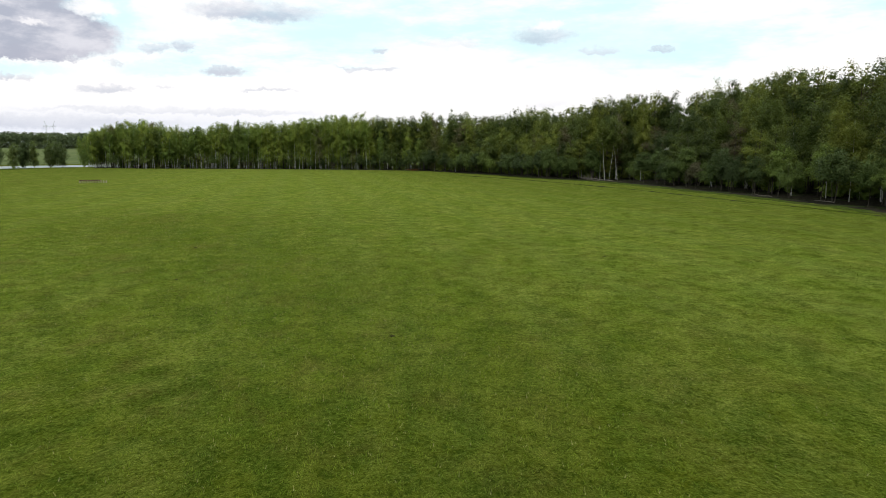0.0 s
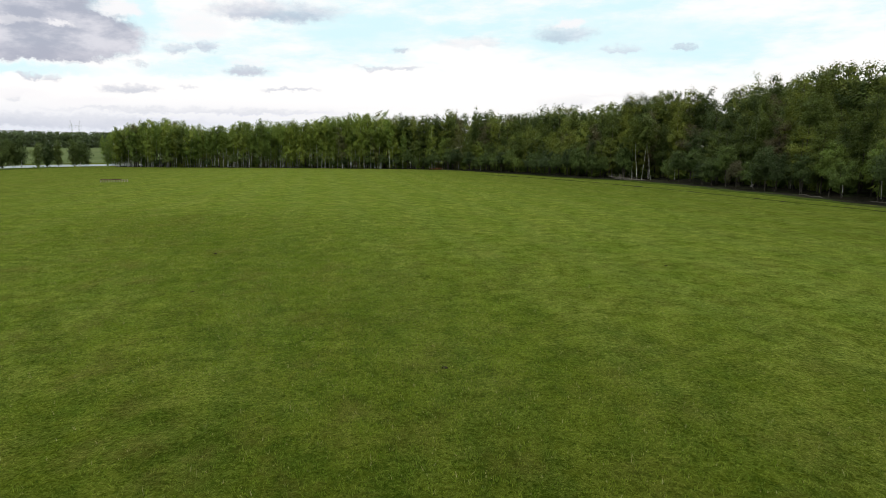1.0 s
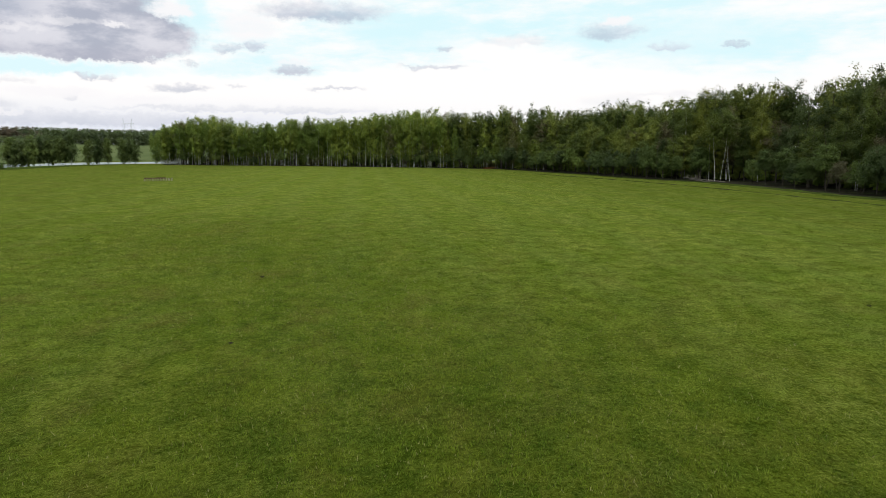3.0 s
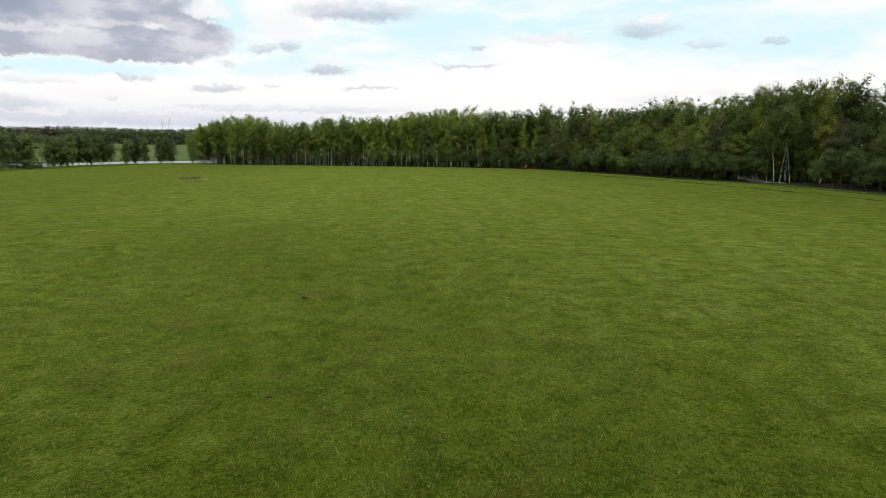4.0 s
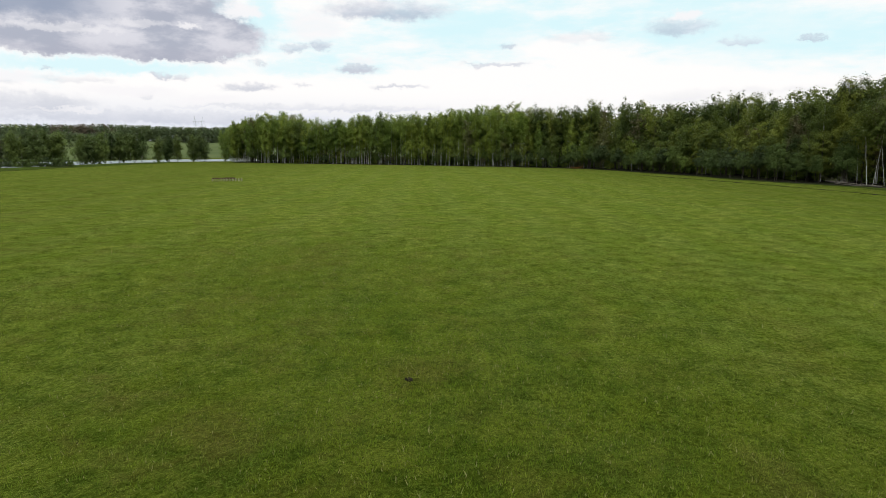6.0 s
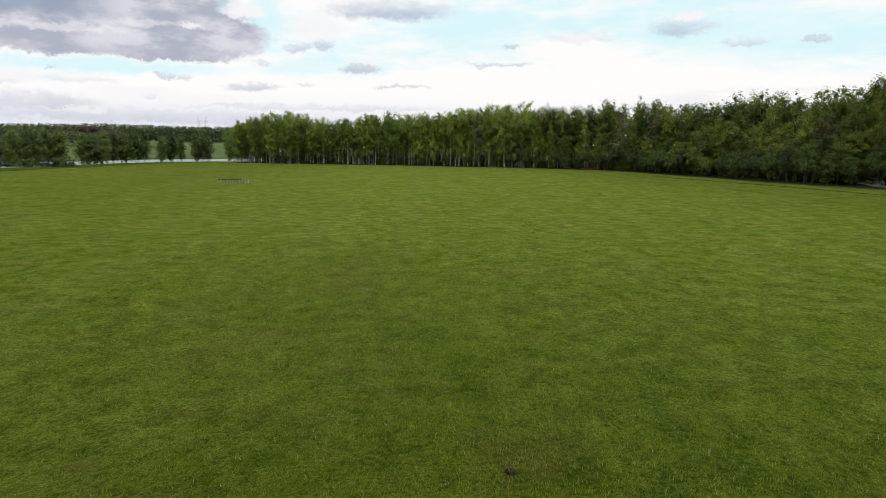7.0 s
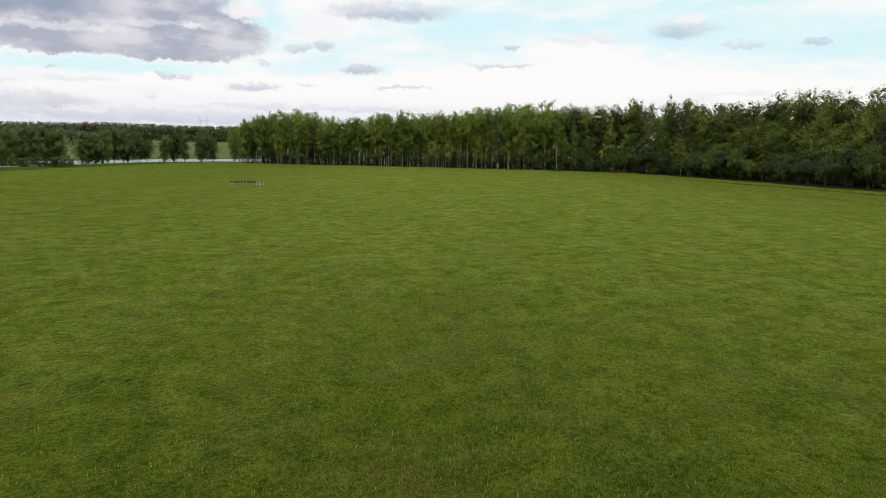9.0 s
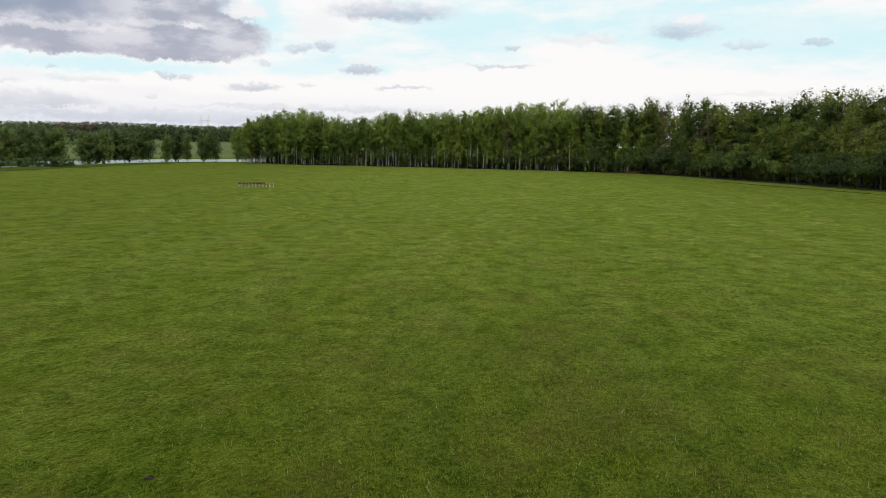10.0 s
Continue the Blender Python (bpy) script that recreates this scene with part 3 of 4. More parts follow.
def at_edge(s, depth):
    """The place s metres along the wood's edge and depth metres into it."""
    s = np.asarray(s, float)
    x, y = np.interp(s, LEN, EDGE[:, 0]), np.interp(s, LEN, EDGE[:, 1])
    dx, dy = np.interp(s + 4, LEN, EDGE[:, 0]) - np.interp(s - 4, LEN, EDGE[:, 0]), np.interp(s + 4, LEN, EDGE[:, 1]) - np.interp(s - 4, LEN, EDGE[:, 1])
    n = np.hypot(dx, dy) + 1e-9
    return x + dy / n * depth, y - dx / n * depth


build_ground()
s_line = np.arange(0, LEN[-1], 3.0)
rim = np.random.default_rng(5)
wob = rim.normal(0, 0.5, len(s_line))
# litter is near-black and reaches up to 4 m out past the edge line
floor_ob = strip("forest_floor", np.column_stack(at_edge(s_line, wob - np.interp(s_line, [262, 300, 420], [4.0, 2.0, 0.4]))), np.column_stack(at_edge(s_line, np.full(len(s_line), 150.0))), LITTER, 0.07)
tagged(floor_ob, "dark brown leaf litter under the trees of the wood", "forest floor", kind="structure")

def mat_shaded_verge():
    m, t, b = material("shaded_rough_grass")
    place = nd(t, "ShaderNodeTexCoord").outputs["Object"]
    # greens of long grass, darkened further to hold the trees' shade
    c = mixc(t, smooth(t, noise_fac(t, place, 0.9, 5.0, 0.65), 0.36, 0.64), rgb(0.016, 0.028, 0.005), rgb(0.048, 0.066, 0.009))
    c = mixc(t, smooth(t, noise_fac(t, place, 0.22, 4.0, 0.6), 0.50, 0.66, 0.0, 0.7), c, rgb(0.045, 0.038, 0.018))
    t.links.new(c, b.inputs["Base Color"])
    b.inputs["Roughness"].default_value, b.inputs["Specular IOR Level"].default_value = 0.9, 0.0
    b.inputs["Sheen Weight"].default_value, b.inputs["Sheen Roughness"].default_value = 0.10, 0.5
    b.inputs["Sheen Tint"].default_value = rgb(0.45, 0.55, 0.14)
    bump = nd(t, "ShaderNodeBump", {"Strength": 1.0, "Distance": 0.5, "Height": noise_fac(t, place, 2.0, 4.0)})
    t.links.new(bump.outputs[0], b.inputs["Normal"])
    return m


s_verge = np.arange(60, 420, 2.0)
wide = np.interp(s_verge, [60, 165, 215, 262, 290, 340, 420], [7.0, 6.5, 8.0, 9.0, 6.0, 3.0, 1.0])
# strip covers the margin where the wood's shade falls, shade in its colour
verge = strip("verge", np.column_stack(at_edge(s_verge, -wide + np.random.default_rng(8).normal(0, 0.35, len(s_verge)))), np.column_stack(at_edge(s_verge, np.full(len(s_verge), 2.0))),
              mat_shaded_verge(), 0.05)
tagged(verge, "rough unmown grass verge along the wood, darkened for tree shade", "verge", kind="structure")

shore_field = [(-162, 150), (-184, 205), (-198, 241), (-201, 258), (-203, 282), (-208, 312), (-213, 342), (-213, 368), (-211, 400)]
shore_lake = [(-232, 150), (-240, 205), (-243, 235), (-245, 262), (-247, 290), (-246, 318), (-250, 345), (-257, 372), (-262, 405)]
# dark sheet for the bank's rough growth and the tree shade on it
shore = strip("shore", shore_field, shore_lake, mat_shaded_verge(), 0.09)
tagged(shore, "rough unmown strip between meadow and lake, tree shade in its colour", "verge", kind="structure")

water = new("water", mesh_of("water", [(-900, 150, 1.85), (300, 300, 1.85), (500, 900, 1.85), (-900, 900, 1.85)], [[0, 1, 2, 3]], WATER))
tagged(water, "still lake reflecting the pale bright sky", "lake", kind="structure")


# ---- the wood
def tree_kit(kind, seed, **how):
    rng = np.random.default_rng(seed)
    return birch(rng, **how) if kind == "birch" else broad(rng, **how)


def tree_thing(name, kit, bark, leaf, label, category, group):
    (wv, wf), (lv, lf) = kit
    ob = empty(name)
    part("trunk", mesh_of("trunk", wv, wf, bark, flat=False), ob, "")
    part("crown", mesh_of("crown", lv, lf, leaf), ob, "")
    tagged(ob, label, category, group)
    return ob


def plant(first, used, x, y, turn, scale):
    z = float(ground_z(x, y))
    m = Matrix.LocRotScale((x, y, z), Euler((0, 0, turn)), (scale[0], scale[0], scale[1]))
    if first not in used:
        used.add(first)
        first.matrix_basis = m
        return first
    first_scale = first.scale.copy()
    first.scale = (1, 1, 1)
    ob = copy_thing(first, m)
    first.scale = first_scale
    return ob


used = set()
place_rng = np.random.default_rng(11)
EDGE_GROUP, FRONT_GROUP = "trees of the wood's edge", "low trees before the wood"
# tall trees of the near edge, of the far edge, and low broad trees before them
near_birch = [tree_thing("birch_tree", tree_kit("birch", 20 + i, height=24, width=(7.0, 8.5, 6.2, 9.0)[i % 4], leaves=6400, size=0.29, base=(0.20, 0.30, 0.24, 0.16)[i % 4], limbs=10, thick=0.7, stems=1 + (i % 4 == 3),
                                               boughs=(30, 36, 26, 40)[i % 4], droop=(2.2, 1.6, 2.6, 1.4)[i % 4], peak=(0.30, 0.42, 0.25, 0.5)[i % 4]),
                         BIRCH_BARK if i % 3 == 0 else BARK, WOOD_LEAF, "tall birch with drooping fresh green leaves in the wood", "tree", EDGE_GROUP) for i in range(6)]
near_tall = [tree_thing("leafy_tree", tree_kit("broad", 30 + i, height=22, width=(10.0, 8.5, 11.0)[i % 3], leaves=6400, size=0.29, stems=1 + i % 2, low=0.26, tiers=(9, 8, 10)[i % 3], lean=0.02, branches=16),
                        BARK, WOOD_LEAF, "tall leafy tree with dark trunk and uneven green crown", "tree", EDGE_GROUP) for i in range(4)]
far_birch = [tree_thing("birch_tree", tree_kit("birch", 40 + i, height=24, width=(4.8, 6.0, 5.2, 6.8)[i % 4], leaves=(2100, 2500, 2000, 2700)[i % 4], size=0.42, base=(0.42, 0.20, 0.50, 0.14)[i % 4], limbs=6, sides=5,
                                              thick=0.55, boughs=(26, 32, 24, 36)[i % 4], droop=(2.0, 2.4, 1.6, 2.2)[i % 4], slant=0.035, inner=22, stems=1 + (i % 4 == 1), peak=(0.35, 0.25, 0.45, 0.3)[i % 4]),
                        BIRCH_BARK, BIRCH_LEAF, "slender birch with pale trunk and fresh green leaves by the field", "tree", EDGE_GROUP) for i in range(10)]
far_tall = [tree_thing("leafy_tree", tree_kit("broad", 50 + i, height=22, width=(9.0, 8.0, 10.0)[i % 3], leaves=2500, size=0.40, stems=1 + i % 2, low=0.28, tiers=(9, 8, 10)[i % 3], lean=0.02, branches=10),
                       BARK, MID_SHADE_LEAF, "tall leafy tree with dark trunk and uneven green crown", "tree", EDGE_GROUP) for i in range(5)]
mid_birch = [tree_thing("birch_tree", tree_kit("birch", 150 + i, height=24, width=(7.4, 8.6, 6.6, 9.0)[i % 4], leaves=(2400, 2700, 2200, 2900)[i % 4], size=0.42, base=(0.24, 0.18, 0.30, 0.2)[i % 4], limbs=6, sides=5,
                                              thick=0.6, boughs=(26, 32, 24, 36)[i % 4], droop=(2.0, 1.6, 2.4, 1.8)[i % 4], slant=0.03, peak=(0.35, 0.45, 0.3, 0.5)[i % 4]),
                        BIRCH_BARK if i % 3 == 0 else BARK, MID_SHADE_LEAF, "tall birch with drooping green leaves, coloured darker for shade", "tree", EDGE_GROUP) for i in range(6)]
near_low = [tree_thing("edge_tree", tree_kit("broad", 60 + i, height=9.5, width=(7.4, 8.6, 6.4)[i % 3], leaves=4800, size=0.26, low=(0.42, 0.35, 0.46)[i % 3], stems=(2, 3, 1)[i % 3], tiers=(6, 5, 7)[i % 3]),
                       BARK, SHRUB_LEAF, "low rounded dark green tree in front of the wood", "tree", FRONT_GROUP) for i in range(6)]
far_low = [tree_thing("edge_tree", tree_kit("broad", 70 + i, height=9, width=(6.4, 7.4, 5.6)[i % 3], leaves=1700, size=0.36, low=(0.44, 0.38, 0.46)[i % 3], stems=1 + i % 3, tiers=(6, 5, 6)[i % 3]), BARK, SHRUB_LEAF,
                      "low rounded green tree in front of the birches", "tree", FRONT_GROUP) for i in range(5)]


def canopy(s):
    """How tall the wood stands along its edge, against 24 m."""
    low = 0.035 * math.sin(s * 0.11 + 1.0) + 0.03 * math.sin(s * 0.047)
    low -= 0.10 * math.exp(-((s - 541) / 16.0) ** 2)
    return float(np.interp(s, [150, 200, 225, 255, 280, 305, 380, 445, 500, 560, 620], [1.06, 1.13, 1.19, 1.19, 1.10, 1.05, 1.09, 1.15, 1.07, 1.03, 0.98])) + low


def plant_edge(kit, s, depth, wide, tall):
    x, y = at_edge(s, depth)
    return plant(kit[place_rng.integers(len(kit))], used, float(x), float(y), place_rng.uniform(0, 6.28), (wide, tall))


S_MID, S_LAYER = 300.0, 436.0
HOLLOW = (262, 277)
# the edge rises inwards: low trees, then middling, then tall ones
s = 150.0
while s < S_LAYER + 25:
    if not HOLLOW[0] < s < HOLLOW[1]:
        tall = place_rng.uniform(0.66, 1.15)
        plant_edge(near_low if s < S_MID else far_low, s, place_rng.uniform(0.0, 2.5), tall * place_rng.uniform(0.78, 1.0), tall)
    s += place_rng.uniform(4.2, 7.5)
for depth, step, least, most in ((6.5, 4.8, 0.46, 0.64), (11.5, 4.8, 0.64, 0.84), (17.0, 5.0, 0.84, 1.0)):
    for s in np.arange(150, S_LAYER, step):
        if depth < 8 and HOLLOW[0] - 2 < s < HOLLOW[1]:
            continue
        round_top = place_rng.uniform() < 0.5
        kit = (near_tall if round_top else near_birch) if s < S_MID else (far_tall if round_top else mid_birch)
        if place_rng.uniform() < (s - 360) / 110:
            kit = far_birch
        tall = canopy(s) * place_rng.uniform(least, most)
        wide = (0.40 + 0.55 * tall) * place_rng.uniform(0.85, 1.1)
        plant_edge(kit, s + place_rng.uniform(-1.8, 1.8), depth + place_rng.uniform(-2.0, 2.0), wide, tall)
# the far edge: a palisade of slender birches, with bushy ones between
for s in np.arange(S_LAYER, LEN[-1] - 12, 2.5):
    tall = canopy(s) * place_rng.uniform(0.60, 0.98)
    plant_edge(far_birch, s + place_rng.uniform(-1.3, 1.3), place_rng.uniform(0.6, 3.6), place_rng.uniform(0.75, 1.05), tall)
for s in np.arange(S_LAYER, LEN[-1] - 12, 3.0):
    tall = canopy(s) * place_rng.uniform(0.82, 1.02)
    plant_edge(mid_birch if place_rng.uniform() < 0.25 else far_birch, s + place_rng.uniform(-1.4, 1.4), place_rng.uniform(4.0, 8.5), place_rng.uniform(0.95, 1.25), tall)
s = S_LAYER
while s < LEN[-1] - 60:
    tall = place_rng.uniform(0.45, 0.95)
    plant_edge(far_low, s, place_rng.uniform(0.3, 3.0), tall * place_rng.uniform(0.8, 1.05), tall)
    s += place_rng.uniform(6.0, 16.0)
# the last birches, towards the lake
for k in range(30):
    s = LEN[-1] - 96 + 3.3 * k
    plant_edge(far_birch, s, place_rng.uniform(0.5, 9.0), place_rng.uniform(0.85, 1.1), place_rng.uniform(0.80, 1.0))


def scatter(name, kits, spots, bark, leaf, label, category, tones=None):
    """Many trees in one mesh of wood and one of leaves. spots: x, y, z, turn, width, height."""
    rng = np.random.default_rng(len(spots))
    wv, wf, lv, lf, hues, nw, nl = [], [], [], [], [], 0, 0
    for k, (x, y, z, turn, wide, tall) in enumerate(spots):
        (v1, f1), (v2, f2) = kits[k % len(kits)]
        c, sn = math.cos(turn), math.sin(turn)
        for v, f, vs, fs, n in ((v1, f1, wv, wf, nw), (v2, f2, lv, lf, nl)):
            vs.append(np.column_stack([x + wide * (c * v[:, 0] - sn * v[:, 1]), y + wide * (sn * v[:, 0] + c * v[:, 1]), z + tall * v[:, 2]]))
            fs.append(f + n)
        nw, nl = nw + len(v1), nl + len(v2)
        hues.append(np.full(len(v2), rng.uniform() if tones is None else tones[k]))
    ob = empty(name)
    tagged(part("trunks", mesh_of("trunks", np.concatenate(wv), np.concatenate(wf), bark), ob), kind="stuff")
    tagged(part("crowns", mesh_of("crowns", np.concatenate(lv), np.concatenate(lf), leaf, hue=np.concatenate(hues)), ob), kind="stuff")
    return tagged(ob, label, category, kind="stuff")


def spot(rng, x, y, wide, tall):
    return (x, y, float(ground_z(x, y)), rng.uniform(0, 6.28), wide, tall)


inner_rng = np.random.default_rng(21)
fine_kit = [tree_kit("broad", 190 + i, height=24, width=(9.0, 10.5, 8.0)[i % 3], leaves=2400, size=0.44, stems=1, low=0.45, tiers=(8, 7, 9)[i % 3], lean=0.02, branches=5) for i in range(5)]
inner_kit = [tree_kit("birch", 80 + i, height=24, width=6.5, leaves=900, size=0.54, base=0.36, limbs=3, sides=4, boughs=22, droop=1.8, peak=0.6) for i in range(4)]
inner_kit += [tree_kit("broad", 84 + i, height=24, width=8.5, leaves=1200, size=0.52, stems=1, low=0.45, tiers=7, lean=0.02, branches=4) for i in range(5)]
spots, fine_spots, dark_spots = [], [], []
for s in np.arange(10, LEN[-1] - 12, 4.0):
    if s < 150 and inner_rng.uniform() < 0.5:
        continue
    for d in ((20, 24, 28) if s < 370 else (13, 17, 21, 26) if s < 470 else (10, 14, 22)):
        x, y = at_edge(s + inner_rng.uniform(-2.0, 2.0), d + inner_rng.uniform(-2.0, 2.0))
        into = fine_spots if 130 < s < S_MID and d < 26 else dark_spots if s < S_LAYER else spots
        into.append(spot(inner_rng, float(x), float(y), inner_rng.uniform(0.9, 1.2), canopy(s) * inner_rng.uniform(0.88, 1.06)))
scatter("tall_wood", fine_kit, fine_spots, BARK, STAND_LEAF, "stand of tall full-leaved trees rising behind the shrubs", "wood")
scatter("shaded_wood", inner_kit, dark_spots, BARK, SHADE_LEAF, "stand of trees deep in the wood, shade in their leaf colour", "wood")
back_kit = [tree_kit("broad", 200 + i, height=20, width=10.0, leaves=420, size=0.95, stems=1, low=0.05, tiers=9, lean=0.02, branches=0) for i in range(4)]
back_spots = []
for s in np.arange(10, LEN[-1] - 40, 6.0):
    for d in (36,):
        x, y = at_edge(s + inner_rng.uniform(-2.0, 2.0), d + inner_rng.uniform(-2.5, 2.5))
        back_spots.append(spot(inner_rng, float(x), float(y), inner_rng.uniform(0.9, 1.25), canopy(s) * inner_rng.uniform(0.90, 1.06)))
scatter("back_wood", back_kit, back_spots, BARK, STAND_LEAF, "full-leaved trees deep inside the wood", "wood")
scatter("inner_wood", inner_kit, spots, BARK, MIXED_LEAF, "deep stand of birches and other tall trees behind the edge", "wood")

under_kit = [tree_kit("broad", 130 + i, height=4.5, width=5.0, leaves=110, size=0.9, stems=2, tiers=4, branches=0) for i in range(4)]
spots = []
for s in np.arange(60, LEN[-1] - 15, 3.0):
    for d in (13, 20, 28):
        if s > LEN[-1] - 100 and d > 10 or d < 30 and inner_rng.uniform() < 0.25:
            continue
        x, y = at_edge(s + inner_rng.uniform(-1.5, 1.5), d + inner_rng.uniform(-3, 3))
        spots.append(spot(inner_rng, float(x), float(y), inner_rng.uniform(0.8, 1.3), inner_rng.uniform(0.6, 1.4)))
scatter("undergrowth", under_kit, spots, BARK, MIXED_LEAF, "dark undergrowth of bushes beneath the tall trees", "undergrowth")

# ---- trees on the lake's bank
BANK = [(-255, 283, 13.9), (-254, 285, 12.6), (-247, 282, 13.5), (-248, 286, 12.9), (-247, 289, 14.0), (-245, 292, 13.8), (-237, 286, 14.7), (-242, 296, 13.5),
        (-240, 298, 15.2), (-228, 288, 14.2), (-232, 298, 15.2), (-230, 299, 12.7), (-225, 298, 13.8)]
BANK += [(-265, 362, 17.3), (-261, 361, 14.8), (-261, 366, 16.2), (-264, 374, 16.0), (-254, 365, 17.2), (-254, 370, 16.4), (-251, 372, 14.8), (-252, 377, 16.7),
         (-243, 370, 15.6), (-243, 375, 14.6), (-239, 374, 17.4)]
BANK += [(-255, 414, 16.4), (-251, 417, 15.2), (-248, 414, 15.7), (-245, 419, 16.8), (-239, 427, 15.3), (-232, 420, 16.5), (-235, 432, 15.7), (-236, 421, 16.8)]
BUSHES = [(-237, 267, 4.2), (-241, 275, 3.7), (-230, 269, 4.1), (-225, 268, 3.7), (-233, 282, 4.2), (-222, 275, 3.5), (-226, 285, 3.9), (-217, 279, 3.8),
          (-212, 279, 4.0), (-215, 288, 4.0)]
bank_kit = [tree_thing("bank_tree", tree_kit("birch", 90 + i, height=15, width=(7.0, 7.8, 6.4, 8.4)[i], leaves=3300, size=0.42, inner=12, base=0.10, limbs=6, sides=5, stems=1 + i % 2, boughs=34, droop=1.7, thick=1.1, peak=0.35),
                       BIRCH_BARK, BANK_LEAF, "leafy green tree on the bank of the lake", "tree", "trees on the lake's bank") for i in range(4)]
for k, (x, y, h) in enumerate(BANK):
    plant(bank_kit[k % 4], used, x, y, place_rng.uniform(0, 6.28), (place_rng.uniform(0.98, 1.25), h / 15 * 1.04))

bank_bush = [tree_thing("bank_bush", tree_kit("broad", 100 + i, height=4.2, width=5.6, leaves=900, size=0.36, stems=3, low=0.15, tiers=4), BARK, SHRUB_LEAF,
                        "low dull green bush at the water's edge", "bush", "bushes on the lake's bank") for i in range(3)]
for k, (x, y, h) in enumerate(BUSHES):
    plant(bank_bush[k % 3], used, x, y, place_rng.uniform(0, 6.28), (place_rng.uniform(0.8, 1.2), h / 4.2))

# ---- hills beyond the lake
def hill_meadow():
    """A pasture between the far shore and the forest on the hill; haze and cloud shade are in its dull grey-green."""
    m, t, b = material("hazed_pasture")
    place = nd(t, "ShaderNodeTexCoord").outputs["Object"]
    c = mixc(t, smooth(t, noise_fac(t, place, 0.05, 5.0, 0.6), 0.35, 0.65), rgb(0.066, 0.084, 0.034), rgb(0.095, 0.110, 0.048))
    t.links.new(c, b.inputs["Base Color"])
    b.inputs["Roughness"].default_value, b.inputs["Specular IOR Level"].default_value = 0.95, 0.0
    q = np.arange(-480, 360, 12.0)
    shore = np.interp(q, [-300, -80, -57, -33, -6, 30, 200, 400], [335, 368, 388, 452, 488, 502, 530, 560]) + 180
    rows = []
    for k in np.linspace(0, 1, 16):
        p = shore + (1000 - shore) * k
        x, y = -0.5 * p + 0.866 * q, 0.866 * p + 0.5 * q
        rows.append(np.column_stack([x, y, ground_z(x, y) + 0.35]))
    n = len(q)
    f = [[i + j * n, i + 1 + j * n, i + 1 + (j + 1) * n, i + (j + 1) * n] for j in range(15) for i in range(n - 1)]
    tagged(new("hill_meadow", mesh_of("hill_meadow", np.concatenate(rows), f, m, flat=False)), "pasture on the slope beyond the lake, greyed for haze and cloud shade", "pasture", kind="structure")


hill_meadow()
hill_rng = np.random.default_rng(31)
hill_tone = []
hill_kit = [tree_kit("birch", 110 + i, height=20, width=(8.0, 10.0, 9.0)[i % 3], leaves=160, size=1.5, base=0.03, limbs=0, sides=3, boughs=20, droop=2.2, thick=0.9, peak=0.7) for i in range(6)]
spots = []
for p in (905, 915, 930, 955, 1000, 1060, 1150):
    for q in np.arange(-520, 330, 6.5):
        q2, p2 = q + hill_rng.uniform(-3, 3), p + hill_rng.uniform(-6, 6) + 55 * math.sin(q * 0.011)
        x, y = -0.5 * p2 + 0.866 * q2, 0.866 * p2 + 0.5 * q2
        spots.append(spot(hill_rng, x, y, hill_rng.uniform(0.85, 1.3), hill_rng.uniform(0.90, 1.0) * float(np.interp(q2, [-400, -150, 30], [0.72, 0.80, 1.0]))))
        brown = abs(q2 + 107) < 34 and p < 960 and hill_rng.uniform() < 0.6
        # light tones on the western back rows: sunlight put into the leaf colour
        hill_tone.append(0.97 if brown else hill_rng.uniform(0.7, 0.92) if q2 < -150 and p > 920 else hill_rng.uniform(0.0, 0.5))
for p in (690, 735, 790, 845, 885):
    for q in np.arange(-500, -48, 7.5):
        q2, p2 = q + hill_rng.uniform(-3, 3) - 0.15 * (p - 690), p + hill_rng.uniform(-14, 14)
        spots.append(spot(hill_rng, -0.5 * p2 + 0.866 * q2, 0.866 * p2 + 0.5 * q2, hill_rng.uniform(0.8, 1.25), hill_rng.uniform(0.45, 0.75) * (0.6 if -165 < q2 < -75 and p > 740 else 1.0)))
        brown = abs(q2 + 107) < 36 and p > 780 and hill_rng.uniform() < 0.7
        hill_tone.append(0.97 if brown else hill_rng.uniform(0.0, 0.55))
for q in np.arange(-520, 330, 5.0):
    p2 = 902 + hill_rng.uniform(-5, 5) + 55 * math.sin(q * 0.011)
    spots.append(spot(hill_rng, -0.5 * p2 + 0.866 * q, 0.866 * p2 + 0.5 * q, hill_rng.uniform(1.0, 1.4), hill_rng.uniform(0.25, 0.4)))
    hill_tone.append(hill_rng.uniform(0.0, 0.4))
scatter("hill_wood", hill_kit, spots, BARK, HILL_LEAF, "distant mixed forest covering the low hills", "wood", hill_tone)


